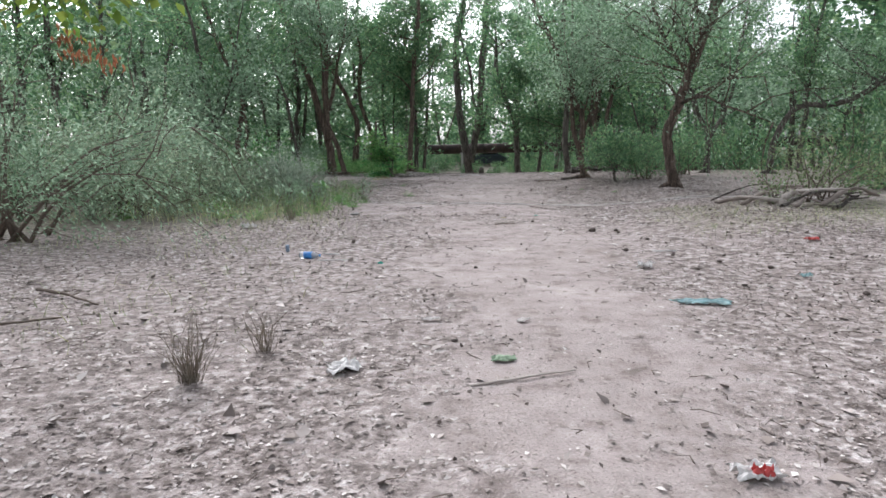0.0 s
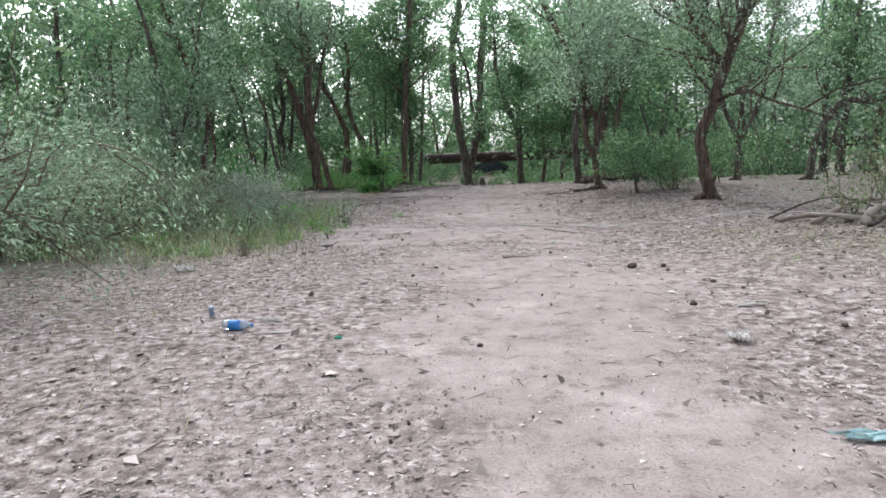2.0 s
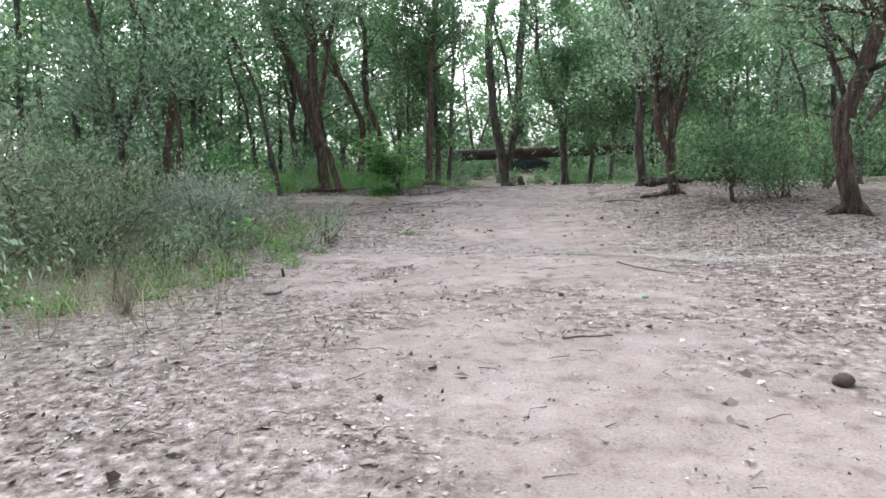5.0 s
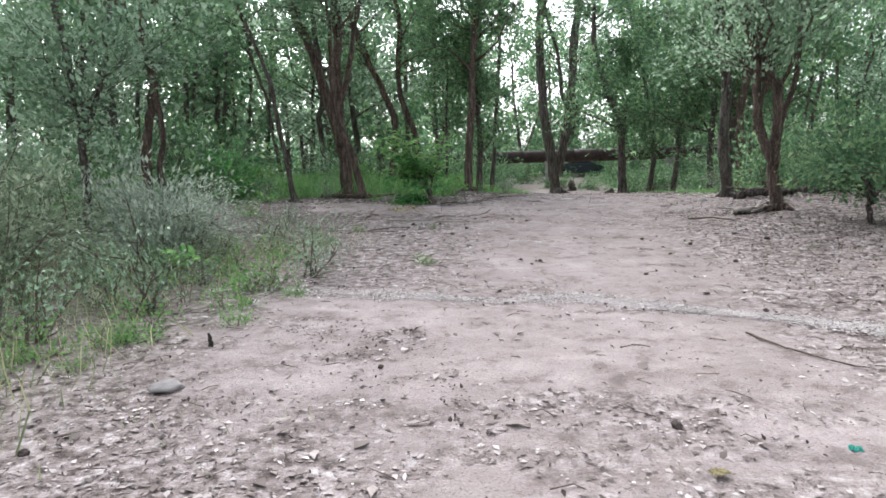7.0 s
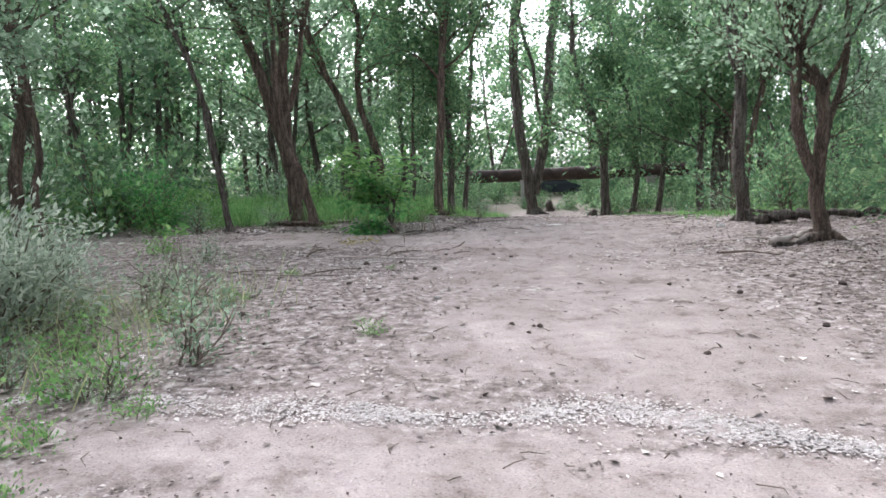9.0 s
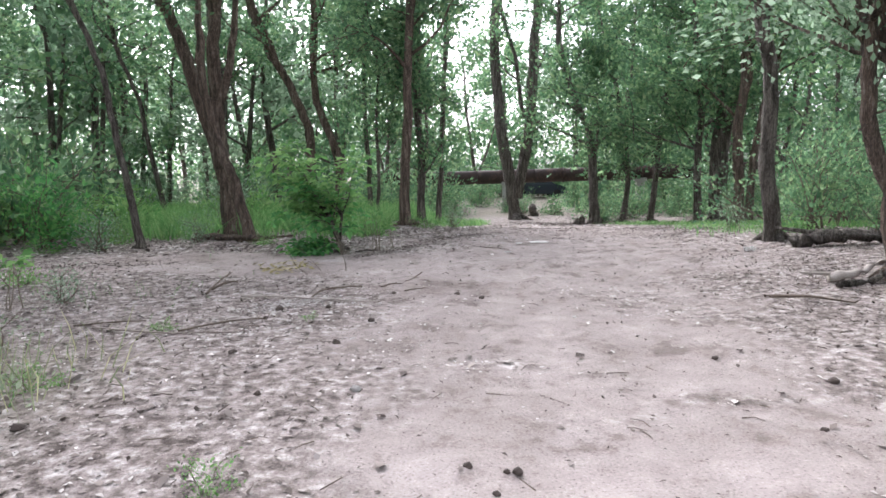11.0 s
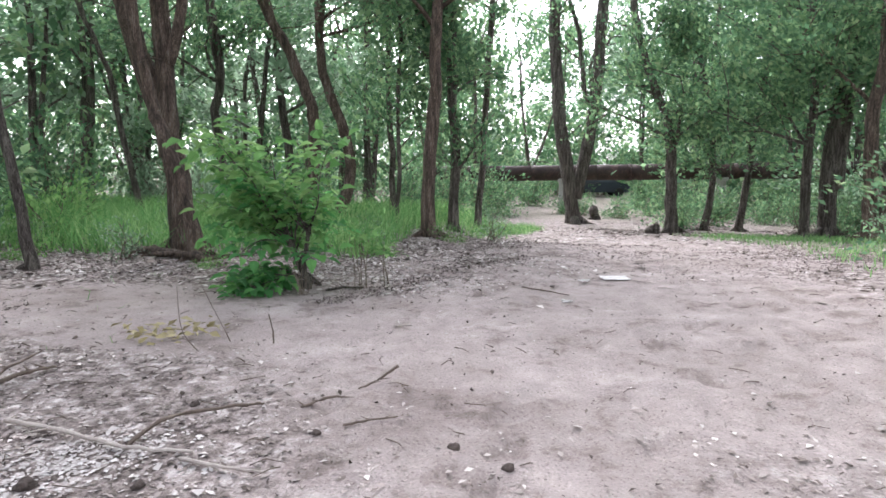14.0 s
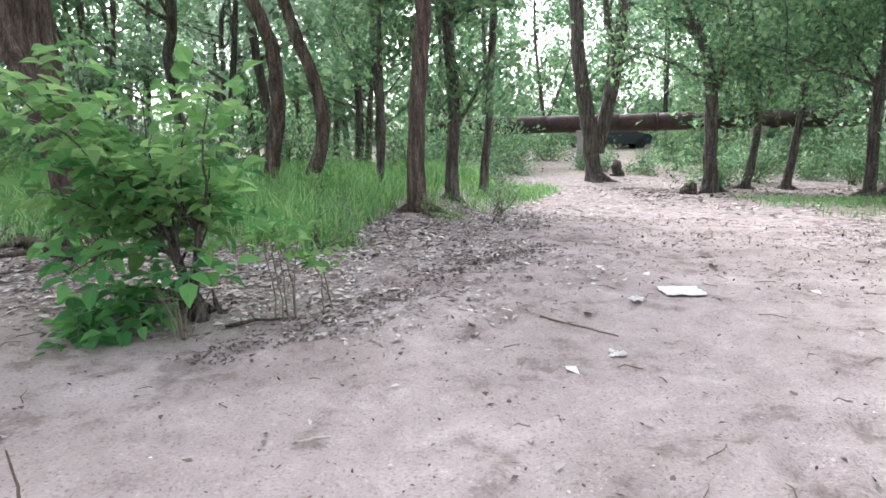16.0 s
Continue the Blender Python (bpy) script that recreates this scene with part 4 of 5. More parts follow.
x, y = scatter(7000, -7.5, -1.0, 4.0, 13, lambda x, y: step(0.5, 3.5, -x) * clumped(x, y, 2.0) * 0.5 * step(3, 9, y))
blades("sparse_grass", x, y, 0.16, DRYGRASS, "sparse half-dry grass in the leaf litter", 0.006, 0.6)
x, y = scatter(5000, 2.8, 8, 9.3, 13, lambda x, y: clumped(x, y, 1.5) * step(2.8, 4, x) * 0.6)
blades("sparse_grass", x, y, 0.12, DRYGRASS, "sparse low grass beside dead branches", 0.007, 0.6)
x, y = scatter(5000, -8, -2.8, 17, 29, lambda x, y: clumped(x, y, 2.0) * 0.35 * step(2.6, 3.6, -x) * np.where((y > 22) & (y < 25), 0.05, 1))
blades("sparse_grass", x, y, 0.15, GRASS, "sparse green grass at the clearing's edge", 0.007, 0.6)

WEEDS = "weed clumps at the clearing's edge"
weeds = [shrub(-2.75, 16.0, 0.42, 0.45, 520, 0.05, LEAF_FRESH, "low leafy green weed clump", "weed_clump", 5, 0.5, group=WEEDS),
         shrub(-3.6, 14.0, 0.7, 0.5, 620, 0.05, LEAF_GREY, "knee-high grey-green weed clump", "weed_clump", 5, 0.4, group=WEEDS),
         shrub(-4.2, 17.4, 0.55, 0.5, 620, 0.05, LEAF_SILVER, "silvery low weed clump", "weed_clump", 5, 0.4, group=WEEDS)]
for i, (x, y) in enumerate(spread(46, -7.5, -2.2, 12.2, 19.3, 0.5, lambda x, y: x < -2.2 - 0.35 * abs(y - 16))):
    put(weeds[i % 3], x, y, rng.uniform(0.6, 1.25), rng.uniform(0, 6.28))
for x, y, s in ((-2.3, 14.6, 0.5), (-2.6, 15.1, 0.7), (-2.2, 15.6, 0.45), (-3.0, 14.2, 0.8), (-3.5, 13.6, 0.9), (-3.3, 13.0, 0.6), (-2.9, 13.5, 0.4), (-2.75, 20.0, 0.35), (-1.6, 20.4, 0.25), (-2.9, 18.6, 0.5), (-1.3, 17.4, 0.4), (-3.3, 17.9, 0.6), (4.0, 17.0, 0.25), (3.4, 18.2, 0.2)):
    put(weeds[0], x, y, s, rng.uniform(0, 6.28))
for i, (x, y) in enumerate([(-3.9, 25.8), (-5.3, 26.2), (-6.6, 26.0), (-7.2, 27), (-3.3, 27.4), (-6.2, 24.9), (-7.0, 24.6), (-2.4, 28.0), (-1.5, 29.2), (-0.9, 30.4), (4.9, 26.0), (5.3, 27.2), (-4.4, 28.6), (-5.7, 28.4), (-2.2, 27.0), (-4.3, 20.9), (-5.4, 21.9), (5.0, 28.6), (-8, 26)]):
    put(weeds[i % 2], x, y, rng.uniform(0.6, 1.1), rng.uniform(0, 6.28))


def tuft(x, y, tall, n, label):
    a = rng.uniform(0, 6.28, n)
    thing = blades("grass_tuft", np.full(n, x) + rng.normal(size=n) * 0.03, np.full(n, y) + rng.normal(size=n) * 0.03, tall, STALK, label, 0.006, 0.33)
    thing["kind"] = ""
    del thing["kind"]
    return tagged(thing, category="grass tuft")


tuft(-1.82, 3.97, 0.42, 110, "dry brown grass tuft in bare soil")
tuft(-1.55, 4.6, 0.3, 50, "small dry brown grass tuft")
tuft(-3.2, 12.4, 0.42, 60, "dark dry grass tuft at the weeds' edge")
tuft(-2.2, 24.4, 0.6, 22, "dry pale stalks beside a maple bush")


# ---- fallen leaves, fluff, crumbs ----
rng = np.random.default_rng(43)
def lying(name, n, box, chance, size, width, mat, label, lift=0.006, flat=0.12):
    x, y = scatter(n, *box, chance)
    c = np.stack([x, y, height(x, y) + 0.012 * rough(x * 2.5, y * 2.5) + lift], -1)
    return tagged(new(name, leaf_mesh(name, c, size, width, mat, 0.85, 0, None, flat)), label, "leaf litter", kind="stuff")


patch = lambda x, y: np.clip(0.55 + 0.8 * rough(x * 1.2 + 50, y * 1.2), 0.08, 1)
lying("leaf_litter", 130000, (-6, 6, 1.0, 14), lambda x, y: (0.1 + (1 - sandy(x, y)) ** 1.2) * patch(x, y), 0.027, 0.6, LITTER, "dry grey-brown fallen leaves on soil", 0.004, 0.17)
lying("leaf_litter", 100000, (-7, 7, 14, 24), lambda x, y: (0.06 + (1 - sandy(x, y)) ** 1.2) * patch(x, y), 0.03, 0.6, LITTER, "dry grey-brown fallen leaves by the path", 0.004, 0.17)
lying("leaf_litter", 26000, (-8, 9, 24, 44), lambda x, y: (0.1 + (1 - sandy(x, y))) * patch(x, y) * (1 - 0.6 * turfy(x, y)), 0.08, 0.55, LITTER, "dry fallen leaves under the trees")
lying("leaf_litter", 45000, (-8, 0.2, 24.2, 31), lambda x, y: step(0.1, 0.6, 0.9 + 0.6 * rough(x, y) - 0.35 * np.maximum(x + 1.2, 0) * 2) * np.clip(y - 24.2, 0, 1) * (1 - 0.5 * turfy(x, y)), 0.042, 0.55, LITTER, "dry greyish leaf litter under the grove", 0.004, 0.25)
lying("leaf_litter", 2600, (-5, 5, 1.0, 20), lambda x, y: 0.3 + 0.7 * (1 - sandy(x, y)), 0.062, 0.6, LITTER, "larger curled fallen leaves", 0.008, 0.35)
lying("pale_fluff", 22000, (-6, 6, 1.2, 24), lambda x, y: (1 - 0.7 * sandy(x, y)) * step(0.25, 0.7, rough(x * 1.1 - 7, y * 1.1 + 4)), 0.03, 0.8, FLUFF, "pale seed fluff caught on the ground")
lying("pale_fluff", 12000, (-7, 1.5, 24.5, 34), lambda x, y: step(0.0, 0.6, rough(x * 0.9 - 17, y * 0.9 + 4)), 0.045, 0.8, FLUFF, "pale seed fluff under the trees")
band = lambda x: 15.78 - 0.38 * np.clip(x - 0.4, 0, 3.4) - 0.05 * np.maximum(x, 0) + 0.10 * np.sin(1.7 * x) + 0.05 * np.sin(4.1 * x)
lying("fluff_drift", 620000, (-3.2, 7.5, 13.6, 16.3), lambda x, y: np.exp(-((y - band(x)) / (0.13 + 0.05 * np.sin(3 * x))) ** 2) * np.clip(0.5 + 0.4 * step(1.0, 2.2, x) + 0.9 * rough(x * 2 + 5, x * 0.5), 0.12 + 0.25 * step(1.2, 2.2, x), 1), 0.015, 0.9, FLUFF, "pale line of drifted seed fluff across the path", 0.008, 0.05)
lying("bark_crumbs", 26000, (-5, 6, 1.2, 30), lambda x, y: 0.3 + 0.6 * (1 - sandy(x, y)), 0.022, 0.6, CLOD, "dark crumbs of bark and soil", 0.008, 0.4)
lying("dark_litter_or_shade", 5000, (-7.2, -3.8, 22.6, 24.2), lambda x, y: np.exp(-((x + 5.6) / 1.0) ** 2 - ((y - 23.3) / 0.4) ** 2), 0.03, 0.5, CLOD, "dark bark litter swept together on sand", 0.008, 0.3)
trail = lambda x, y: np.exp(-((x - np.interp(y, (24.0, 25.0, 27.5), (-2.0, -1.4, -0.2)) - 0.15 * rough(x * 2, y * 2)) / 0.16) ** 2)
lying("dark_litter_or_shade", 14000, (-2.8, 0.6, 24.0, 27.6), trail, 0.03, 0.5, CLOD, "dark line of bark litter beside the path", 0.008, 0.3)
lying("dark_litter_or_shade", 34000, (-1.0, 6.5, 25.6, 30.5), lambda x, y: (0.45 + 0.35 * step(2.5, 3.5, x)) * np.clip(0.4 + rough(x * 1.5 + 4, y * 2), 0, 1), 0.026, 0.5, CLOD, "dark crumbs over the path's crest", 0.008, 0.3)
lying("leaf_litter", 6000, (-3.6, 0.0, 19.0, 22.6), lambda x, y: np.clip(0.2 + rough(x * 1.4 + 2, y * 1.6), 0, 1), 0.03, 0.55, LITTER, "dry pale leaf litter on sand", 0.004, 0.15)
lying("ash", 9000, (-2.7, -1.2, 20.6, 21.9), lambda x, y: np.exp(-((x + 2.0) / 0.3) ** 2 - ((y - 20.95 - 0.5 * (x + 2.0)) / 0.22) ** 2), 0.02, 0.8, FLUFF, "pale grey ash and chips strewn on sand", 0.007, 0.15)
ring = lambda x, y: np.exp(-((np.hypot(x + 0.97, 0.8 * (y - 14.36)) - 0.13) / 0.05) ** 2)
lying("ash", 450, (-1.3, -0.6, 14.0, 14.8), ring, 0.022, 0.7, FLUFF, "pale chips round a small scuffed hollow", 0.007, 0.2)
lying("dark_litter_or_shade", 500, (-1.3, -0.6, 14.0, 14.8), ring, 0.024, 0.6, CLOD, "dark crumbs round a small scuffed hollow", 0.008, 0.3)
lying("dark_litter_or_shade", 2600, (-1.9, -0.3, 12.6, 14.8), lambda x, y: 0.5 * step(-0.1, 0.6, rough(x * 1.7 + 2, y * 1.2)), 0.024, 0.55, CLOD, "dark scattered crumbs at the sand's edge", 0.008, 0.3)
lying("dark_litter_or_shade", 42000, (2.3, 7.5, 11.0, 27), lambda x, y: step(2.3, 3.6, x) * np.clip(0.35 + rough(x * 1.1 + 6, y * 1.3), 0, 1), 0.024, 0.55, CLOD, "dark bark litter under the trees", 0.006, 0.25)
# these large dark flakes stand in for shade on the far ground
lying("dark_litter_or_shade", 9000, (1.5, 15, 33, 49), lambda x, y: np.clip(0.4 + rough(x * 0.8 + 1, y * 0.8), 0.1, 1), 0.1, 0.5, CLOD, "dark flakes standing in for shade under the far trees", 0.008, 0.2)
x, y = scatter(2800, -6, 7, 1.2, 32, lambda x, y: 0.45 + 0.75 * (1 - sandy(x, y)))
w = Wood()
for a, b in zip(x, y):
    t, L = rng.uniform(0, 6.28), rng.uniform(0.04, 0.17)
    z = float(height(a, b)) + 0.01
    p = Vector((a, b, z))
    d = Vector((math.cos(t), math.sin(t), 0)) * L
    w.limb([p, p + d * 0.5 + Vector((rng.normal() * 0.02, rng.normal() * 0.02, 0.008)), p + d], [0.003, 0.0026, 0.0015], 4)
tagged(new("twigs", w.mesh("twigs", TWIG)), "small dry twigs scattered over the ground", "twigs", kind="stuff")


def clod(x, y, r, mat=None, label="dark earth clod on the sandy path", name="clod", flat=0.7, cat="clod"):
    bm = bmesh.new()
    bmesh.ops.create_icosphere(bm, subdivisions=3, radius=r)
    for v in bm.verts:
        v.co *= 1 + 0.4 * noise.noise(v.co / r * 1.3 + Vector((x, y, 0))) + 0.2 * noise.noise(v.co / r * 4 + Vector((y, x, 0)))
        v.co.z *= flat
    me = bpy.data.meshes.new(name)
    bm.to_mesh(me)
    me.polygons.foreach_set("use_smooth", np.ones(len(me.polygons), bool))
    me.materials.append(mat or CLOD)
    ob = new(name, me)
    ob.location = (x, y, float(height(x, y)) + r * flat * 0.5)
    return tagged(ob, label, cat, "clods on the ground" if name == "clod" else "")


for x, y, r in ((0.1, 9.0, 0.03), (2.03, 10.62, 0.075), (2.03, 8.63, 0.045), (0.04, 7.56, 0.03), (2.4, 10.6, 0.045), (2.6, 9.6, 0.04), (-0.34, 21.3, 0.04), (-1.2, 19.6, 0.045), (-1.05, 20.3, 0.04), (-1.9, 19.3, 0.045), (0.1, 17.6, 0.032), (0.0, 17.4, 0.024), (-1.55, 20.8, 0.035), (-2.6, 18.0, 0.05), (1.55, 19.3, 0.03), (1.7, 18.1, 0.028), (2.1, 18.8, 0.04), (-2.3, 12.3, 0.035), (0.7, 12.9, 0.04), (1.2, 16.8, 0.035), (3.3, 7.4, 0.04), (3.6, 6.2, 0.04), (2.9, 7.8, 0.035), (-0.6, 10.4, 0.03), (2.3, 17.5, 0.04), (3.1, 18.9, 0.045), (-0.09, 21.16, 0.035), (-2.01, 20.74, 0.05), (-0.95, 13.67, 0.025), (-1.0, 21.35, 0.03), (-1.43, 18.49, 0.03), (-2.03, 20.4, 0.03), (-0.13, 17.64, 0.032), (0.05, 17.6, 0.022), (-1.75, 21.6, 0.035)):
    clod(x, y, r * 0.72)
clod(-2.11, 13.17, 0.085, STONE, "flat grey stone among leaf litter", "stone", 0.4, "stone")
clod(-0.85, 18.6, 0.032, STONE, "pale grey stone on the litter", "stone", 0.6, "stone")


# ---- dead wood ----
rng = np.random.default_rng(57)
def branch(pts, r, label, mat=None, name="fallen_branch", twigs=2, cat="branch"):
    line = [Vector((x, y, float(height(x, y)) + z)) for x, y, z in pts]
    r = r * 0.62 if r < 0.03 else r
    w = Wood()
    path = curve(line, 5, r * 0.25)
    n = len(path)
    w.limb(path, [r * (1.1 - 0.65 * k / n) * (1 + 0.15 * rng.normal() * 0.5) for k in range(n)], 9, 0.2 if r > 0.06 else 0.14)
    for _ in range(twigs):
        k = int(rng.integers(1, n))
        a = rng.uniform(0, 6.28)
        p = path[k]
        d = Vector((math.cos(a), math.sin(a), 0.12))
        w.limb([p, p + d * r * 5, p + d * r * 9 + Vector((0, 0, -0.2 * r))], [r * 0.5, r * 0.35, r * 0.15], 6, 0.1)
    return tagged(new(name, w.mesh(name, mat or TWIG)), label, cat)


branch([(-4.24, 6.41, 0.03), (-3.8, 6.1, 0.05), (-3.31, 5.77, 0.02)], 0.025, "dark crooked fallen branch on leaf litter")
branch([(-4.4, 4.9, 0.03), (-3.75, 5.05, 0.04), (-3.37, 5.33, 0.02)], 0.022, "dark fallen stick on leaf litter")
branch([(-0.15, 3.85, 0.012), (0.14, 3.95, 0.02), (0.5, 4.1, 0.012)], 0.014, "pale straight stick on the path", PALEWOOD, twigs=1)
branch([(0.55, 11.55, 0.015), (0.7, 11.56, 0.02), (0.92, 11.6, 0.01)], 0.014, "short dark stick on the path")
branch([(0.6, 14.2, 0.015), (0.7, 14.22, 0.03), (0.8, 14.25, 0.01)], 0.009, "small forked stick on the sand")
branch([(1.55, 14.65, 0.015), (1.68, 14.25, 0.025), (1.95, 13.9, 0.015)], 0.014, "long thin bent branch on the sand", twigs=3)
branch([(-0.15, 25.0, 0.015), (0.11, 24.81, 0.02), (0.3, 24.72, 0.01)], 0.011, "short dark stick on the sand")
branch([(-2.6, 19.9, 0.02), (-2.25, 20.2, 0.03), (-2.0, 20.35, 0.015)], 0.014, "thin dry stick on the litter")
branch([(-3.4, 20.0, 0.015), (-2.7, 19.85, 0.02), (-2.1, 19.9, 0.01)], 0.012, "long pale dry stick on the litter", DRIFT)
branch([(-2.59, 21.29, 0.02), (-2.19, 21.18, 0.035), (-1.8, 21.07, 0.03), (-1.48, 21.09, 0.015)], 0.02, "long pale peeled stick on ashy litter", PALEWOOD, twigs=1)
branch([(-1.8, 21.1, 0.02), (-1.72, 21.33, 0.06), (-1.44, 21.55, 0.04), (-1.38, 21.62, 0.02)], 0.018, "crooked dark twig lying over a pale stick")
branch([(-1.5, 21.02, 0.015), (-1.26, 20.96, 0.02), (-1.08, 20.96, 0.012)], 0.015, "short pale straight stick on sand", PALEWOOD, twigs=0)
branch([(-3.05, 21.65, 0.02), (-2.97, 21.85, 0.05), (-2.92, 22.05, 0.02)], 0.024, "dark broken branch on sand", twigs=3)
branch([(-0.78, 22.12, 0.08), (-0.87, 22.02, 0.03), (-0.95, 21.9, 0.015)], 0.013, "short dark twig with a raised end")
branch([(-1.17, 21.61, 0.015), (-1.07, 21.72, 0.03), (-0.98, 21.78, 0.012)], 0.014, "small dark curved twig on litter")
branch([(-0.9, 21.44, 0.012), (-0.78, 21.5, 0.02), (-0.66, 21.58, 0.012)], 0.01, "thin dry twig on sand")
branch([(-1.79, 22.73, -0.02), (-1.8, 22.73, 0.1), (-1.83, 22.74, 0.2)], 0.01, "thin twig standing upright in sand", twigs=0)
branch([(-2.2, 22.45, 0.01), (-2.4, 22.6, 0.12), (-2.6, 22.9, 0.35)], 0.006, "long thin dry stem leaning over yellowed leaves", twigs=2)
branch([(-2.1, 22.7, 0.01), (-2.3, 22.9, 0.15), (-2.55, 23.15, 0.32)], 0.006, "thin dry stem leaning over yellowed leaves", twigs=1)
branch([(-3.02, 21.42, 0.02), (-2.99, 21.7, 0.1), (-2.95, 21.98, 0.14)], 0.016, "forked dark stick propped on litter", twigs=3)
branch([(-3.61, 20.06, 0.015), (-3.3, 20.15, 0.03), (-3.08, 20.29, 0.012)], 0.013, "thin dark stick on dry litter")
branch([(-2.04, 24.59, 0.02), (-1.9, 24.7, 0.03), (-1.72, 24.8, 0.015)], 0.02, "dark half-buried stick beside the bush", BARK, twigs=2)
branch([(-1.06, 23.24, 0.012), (-0.97, 23.3, 0.018), (-0.93, 23.33, 0.01)], 0.012, "short pale stick on sand", PALEWOOD, twigs=0)
branch([(-2.26, 13.99, -0.01), (-2.26, 14.0, 0.05), (-2.27, 14.0, 0.09)], 0.028, "short dark stub standing in sand", BARK, "stub", 0, "stub")
branch([(-3.6, 12.9, -0.02), (-3.55, 12.9, 0.25), (-3.42, 12.92, 0.5)], 0.015, "bare dry brown weed stalk", twigs=3)
branch([(2.55, 20.95, 0.03), (2.84, 20.69, 0.06), (3.15, 20.55, 0.02)], 0.022, "stubby dead branch with broken twigs", twigs=4)
branch([(4.1, 23.85, 0.02), (4.35, 23.76, 0.08), (4.9, 23.68, 0.1), (5.5, 23.66, 0.1), (6.2, 23.6, 0.11)], 0.105, "weathered grey-brown log lying on the ground", BARK, "log", 2, "log")
branch([(3.4, 21.5, 0.05), (3.75, 21.6, 0.06), (4.15, 21.8, 0.12)], 0.05, "bleached root of the forked tree", PALEWOOD, "exposed_root", 1, "root")
branch([(3.35, 21.2, 0.03), (3.8, 21.35, 0.05), (4.15, 21.6, 0.1)], 0.038, "dark exposed root on soil", BARK, "exposed_root", 1, "root")
branch([(-5.6, 26.9, 0.05), (-5.0, 26.5, 0.07), (-4.1, 26.0, 0.06)], 0.075, "short reddish dead log beside the old tree", BARK_RED, "log", 3, "log")
branch([(-2.35, 24.75, 0.03), (-2.27, 24.8, 0.07), (-2.2, 24.85, 0.03)], 0.04, "dark rotten stub beside the maple bush", BARK, "stub", 2, "stub")
for k in range(9):
    x, y, t = 6.3 + rng.normal() * 0.45, 12.2 + rng.normal() * 0.5, rng.uniform(-0.7, 0.9)
    d = Vector((math.cos(t), math.sin(t), 0)) * rng.uniform(0.5, 0.9)
    branch([(x - d.x, y - d.y, 0.03), (x, y, rng.uniform(0.1, 0.35)), (x + d.x, y + d.y, rng.uniform(0.02, 0.25))], rng.uniform(0.02, 0.05), "dead grey branch in a tangled heap", DRIFT if k % 3 else BARK, twigs=3)[("group")] = "heap of dead branches"
branch([(5.85, 12.3, 0.0), (5.95, 12.35, 0.15), (6.2, 12.4, 0.25)], 0.09, "broken bleached stump root", PALEWOOD, "stump", 2, "stump")
branch([(3.3, 38.6, -0.1), (3.3, 38.6, 0.25)], 0.2, "sawn-off grey tree stump", BARK, "stump", 0, "stump")
branch([(2.1, 45.5, -0.1), (2.1, 45.5, 0.45)], 0.24, "sawn-off brown tree stump", BARK, "stump", 0, "stump")


# ---- litter left by people ----
def bottle(x, y, turn):
    thing = new("plastic_bottle")
    thing.matrix_world = pose(x, y, float(height(x, y)) + 0.045, 0, 90, turn)
    for name, prof, mat in (("body", [(-0.13, 0.02), (-0.128, 0.04), (-0.11, 0.042), (-0.06, 0.042), (0.04, 0.042), (0.08, 0.03), (0.1, 0.014), (0.115, 0.013)], CLEAR), ("label", [(-0.075, 0.0435), (0.03, 0.0435)], BLUE), ("cap", [(0.112, 0.016), (0.13, 0.016)], BLUE)):
        w = Wood()
        w.limb([Vector((0, 0, z)) for z, _ in prof], [r for _, r in prof], 18, 0.0)
        part = new(name, w.mesh(name, mat))
        part.parent = thing
    return tagged(thing, "crushed clear plastic bottle with a blue label", "bottle")


bottle(-1.96, 8.16, -8)
w = Wood()
w.limb([Vector((0, 0, z)) for z in (0, 0.008, 0.08, 0.09)], [0.02, 0.024, 0.024, 0.019], 16, 0.0)
can = new("drink_can", w.mesh("drink_can", DULLBLUE))
can.matrix_world = pose(-2.35, 8.64, float(height(-2.35, 8.64)) + 0.01, 12, 0, 0)
tagged(can, "small blue drink can standing on leaf litter", "can")


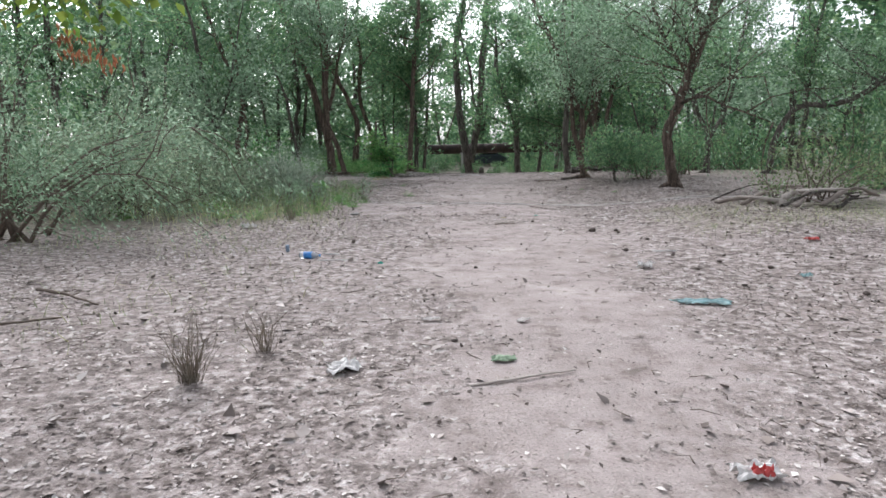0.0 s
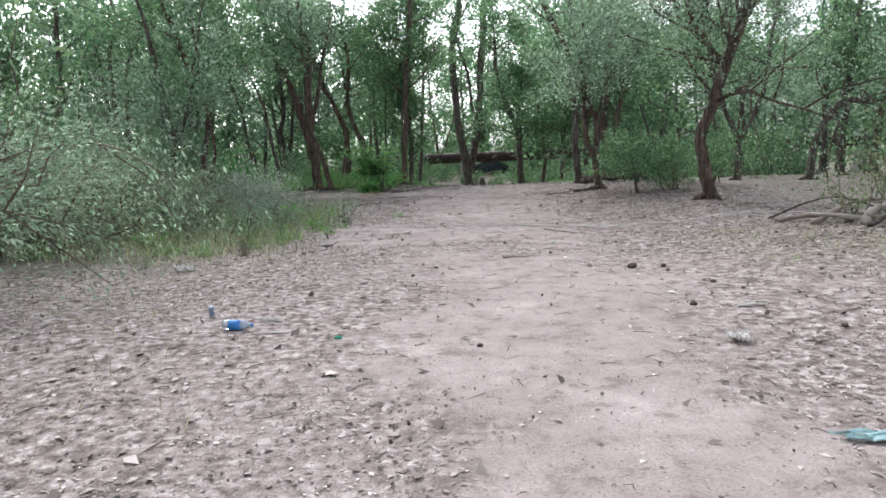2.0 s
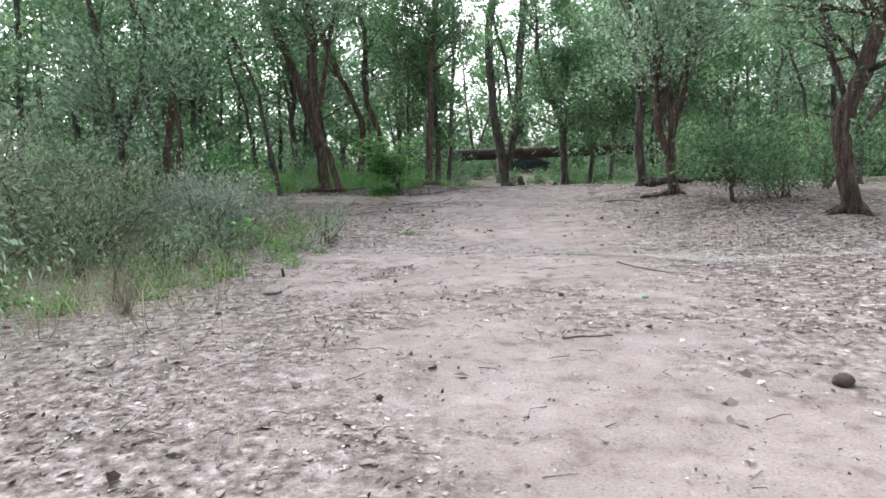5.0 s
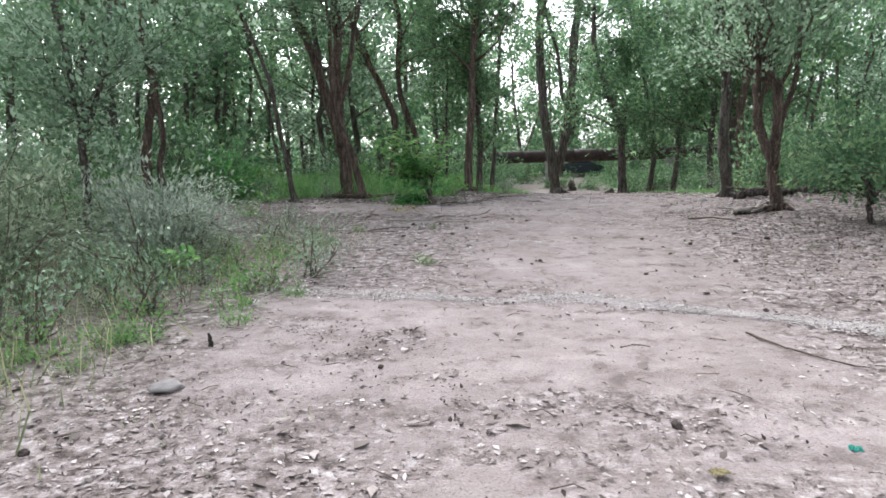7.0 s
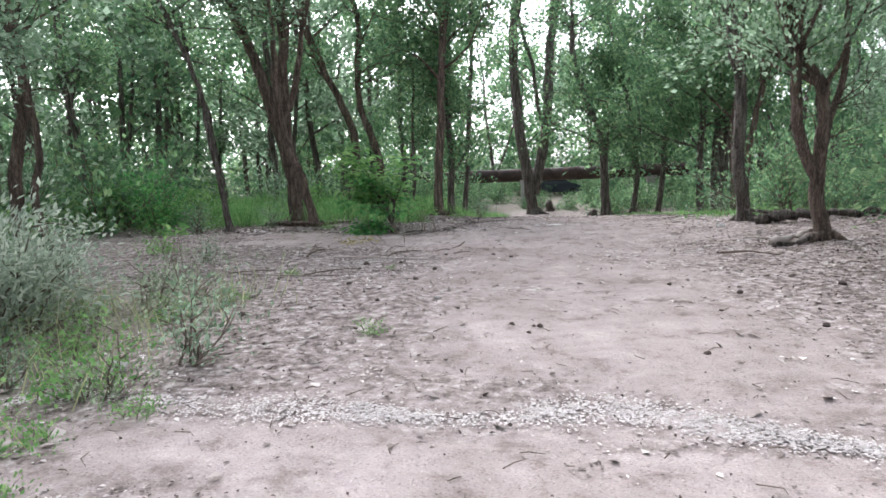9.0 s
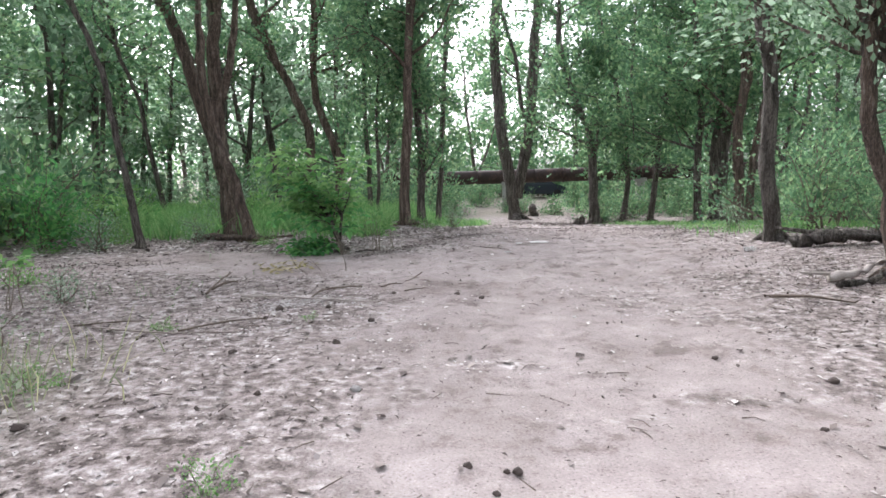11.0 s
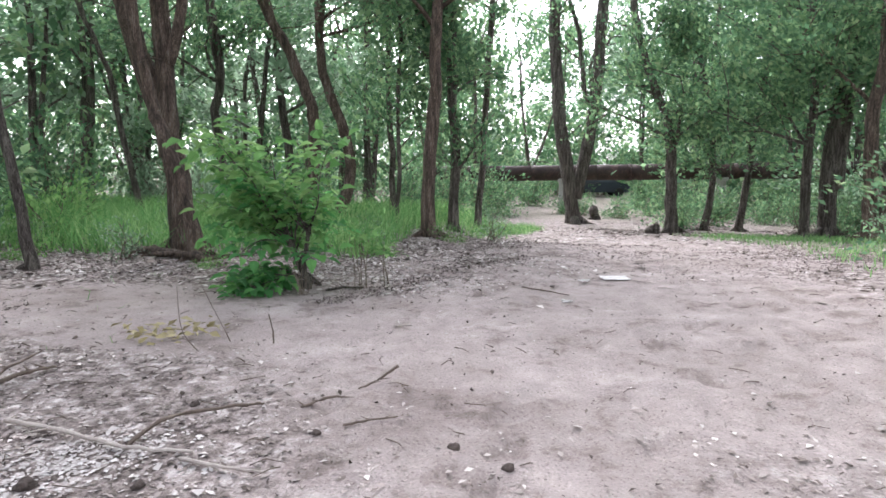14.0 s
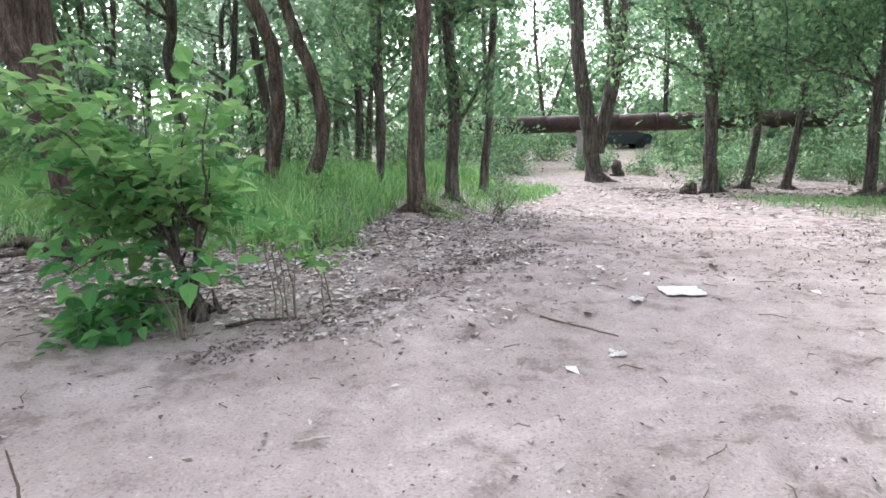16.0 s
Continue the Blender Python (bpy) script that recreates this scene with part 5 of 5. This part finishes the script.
def scrap(x, y, w_, l_, mat, label, turn=0, crumple=0.02, ragged=1.0, name="scrap", cat="litter"):
    """A crumpled sheet, thicker than paper, lying on the ground."""
    bm = bmesh.new()
    n = 11
    grid = [[None] * (n + 1) for _ in range(n + 1)]
    for i in range(n + 1):
        for j in range(n + 1):
            u, v = i / n - 0.5, j / n - 0.5
            k = 1 + ragged * 0.5 * noise.noise(Vector((u * 4 + x, v * 4 + y, 1))) + ragged * 0.25 * noise.noise(Vector((u * 12 + x, v * 12 + y, 1)))
            grid[i][j] = bm.verts.new((u * w_ * k, v * l_ * k, crumple * (0.6 + noise.noise(Vector((u * 6 + x * 7, v * 6, y * 3))) + 0.6 * noise.noise(Vector((u * 15 + x * 7, v * 15, y * 3)))) + 0.012))
    under = [[bm.verts.new(v.co - Vector((0, 0, 0.004))) for v in row] for row in grid]
    for i in range(n):
        for j in range(n):
            bm.faces.new((grid[i][j], grid[i + 1][j], grid[i + 1][j + 1], grid[i][j + 1]))
            bm.faces.new((under[i][j], under[i][j + 1], under[i + 1][j + 1], under[i + 1][j]))
    rim = [(i, 0) for i in range(n)] + [(n, j) for j in range(n)] + [(i, n) for i in range(n, 0, -1)] + [(0, j) for j in range(n, 0, -1)]
    for (a, b), (c, d) in zip(rim, rim[1:] + rim[:1]):
        bm.faces.new((grid[c][d], grid[a][b], under[a][b], under[c][d]))
    me = bpy.data.meshes.new(name)
    bm.to_mesh(me)
    me.materials.append(mat)
    ob = new(name, me)
    ob.matrix_world = pose(x, y, float(height(x, y)), 0, 0, turn)
    return tagged(ob, label, cat)


scrap(-1.66, 8.03, 0.3, 0.025, PAPER, "narrow white plastic strip on leaf litter", 6, 0.004, name="plastic_strip")
scrap(-1.75, 8.45, 0.2, 0.03, PAPER, "bent white plastic strip on leaf litter", -12, 0.012, name="plastic_strip")
scrap(-1.07, 7.85, 0.05, 0.04, MINT, "small green plastic scrap on leaf litter", 30, 0.015, name="plastic_scrap")
scrap(1.41, 12.69, 0.05, 0.05, MINT, "small green plastic scrap on sand", 80, 0.012, name="plastic_scrap")
scrap(-3.59, 11.08, 0.24, 0.16, PAPER, "thin white plastic bag on leaf litter", 15, 0.07, name="plastic_bag", cat="bag")
scrap(1.95, 5.82, 0.44, 0.09, TEAL, "crumpled teal cloth rag on the ground", -8, 0.03, name="cloth_rag", cat="cloth")
scrap(3.44, 6.93, 0.1, 0.07, TEAL, "small teal plastic scrap on leaf litter", 0, 0.03, name="plastic_scrap")
scrap(4.6, 8.95, 0.17, 0.1, RED, "red plastic wrapper by dead branches", 10, 0.03, name="plastic_wrapper", cat="wrapper")
scrap(-0.94, 4.19, 0.2, 0.17, PAPER, "crumpled white tissue on leaf litter", 25, 0.035, name="tissue", cat="paper")
scrap(0.08, 4.32, 0.15, 0.1, PALEGREEN, "pale green torn leaf on the path", 0, 0.015, name="torn_leaf", cat="leaf")
scrap(1.02, 2.83, 0.19, 0.12, PAPER, "crumpled white wrapper on the path", 5, 0.025, name="wrapper", cat="wrapper")
scrap(1.03, 2.8, 0.08, 0.04, RED, "red wrapper end on the path", -8, 0.04, name="wrapper", cat="wrapper")
scrap(1.95, 7.54, 0.15, 0.15, PAPER, "crumpled greyish paper on the path", 40, 0.05, name="paper_scrap", cat="paper")
scrap(2.5, 8.52, 0.28, 0.05, PAPER, "pale paper strip on leaf litter", 5, 0.012, name="paper_scrap", cat="paper")
scrap(0.77, 12.44, 0.07, 0.05, YELLOWED, "single yellow fallen leaf on sand", 20, 0.008, name="fallen_leaf", cat="leaf")
scrap(-2.83, 16.4, 0.1, 0.12, PAPER, "small white paper scrap beside weeds", 20, 0.06, name="paper_scrap", cat="paper")
scrap(-6.3, 17.2, 0.5, 0.35, FLUFF, "faded pinkish bag among the weeds", 20, 0.2, name="bag", cat="bag")
scrap(0.83, 25.8, 0.28, 0.24, PAPER, "white torn paper sheet on the sandy path", 8, 0.008, 0.25, name="paper_sheet", cat="paper")
scrap(0.48, 25.5, 0.1, 0.07, PAPER, "small pale paper scrap on the path", 40, 0.015, name="paper_scrap", cat="paper")
scrap(0.27, 24.43, 0.08, 0.07, PAPER, "small white paper scrap on sand", 0, 0.012, name="paper_scrap", cat="paper")
scrap(3.43, 23.6, 0.12, 0.1, PAPER, "small white paper cup piece by the tree", 0, 0.05, name="paper_scrap", cat="paper")
scrap(0.3, 5.2, 0.11, 0.06, FLUFF, "pale dry leaf lying on the path", 60, 0.012, name="fallen_leaf", cat="leaf")
scrap(-0.42, 5.3, 0.12, 0.07, FLUFF, "pale dry leaf on leaf litter", 10, 0.015, name="fallen_leaf", cat="leaf")

spots = [(Vector((rng.normal() * 0.14, rng.normal() * 0.1, 0.03)), 0.06, Vector((1, 0, 0))) for _ in range(30)]
heap = new("leaf_heap", leaf_cloud(spots, 90, 0.08, 0.6, "leaf_heap", YELLOWED, 0.6))
heap.location = (-2.5, 22.75, float(height(-2.5, 22.75)) + 0.02)
tagged(heap, "wilted yellow leaves in a small heap on sand", "leaves", kind="stuff")

# ---- the maple limb that hangs in over the start ----
wood, spots = Wood(), []
trunk = curve([Vector((-6.2, 3.6, -0.1)), Vector((-6.1, 3.6, 1.5)), Vector((-6.3, 3.7, 3.0)), Vector((-6.2, 3.7, 5.5))], 4, 0.01)
wood.limb(trunk, [0.16 - 0.009 * k for k in range(len(trunk))], 9)
limb = curve([Vector((-6.2, 3.65, 2.5)), Vector((-5.0, 4.3, 3.1)), Vector((-3.9, 5.0, 3.05)), Vector((-3.05, 5.4, 2.6))], 4, 0.02)
wood.limb(limb, [0.05 - 0.0028 * k for k in range(len(limb))], 6)
for k in range(5, len(limb)):
    for _ in range(2):
        grow(wood, limb[k], Vector((rng.normal() * 0.6 + 0.2, rng.normal() * 0.6, -0.25)).normalized(), 0.55, 0.008, spots, 3, 0.0, 0.1, 1, 0.2)
for _ in range(10):
    a = rng.uniform(1.8, 5.2)
    grow(wood, trunk[-1 - int(rng.integers(0, 4))], Vector((math.cos(a), math.sin(a), 0.4)).normalized(), 1.5, 0.03, spots, 4)
maple = new("maple_tree")
for part in (new("trunk", wood.mesh("trunk", BARK)), new("foliage", leaf_cloud(spots, 1500, 0.11, 0.7, "foliage", LEAF_MAPLE, 0.5, 0.2))):
    part.parent = maple
seeds = new("seed_cluster", leaf_cloud([(Vector((x, 5.35, z)), 0.05, Vector((0, 0, -1))) for x, z in ((-3.15, 2.17), (-2.95, 2.1), (-3.05, 2.03), (-2.85, 2.0))], 110, 0.06, 0.4, "seed_cluster", SEED, 0.3, 0.5))
seeds.parent = maple
tagged(maple, "maple with a drooping yellow-green limb and orange seeds", "tree")
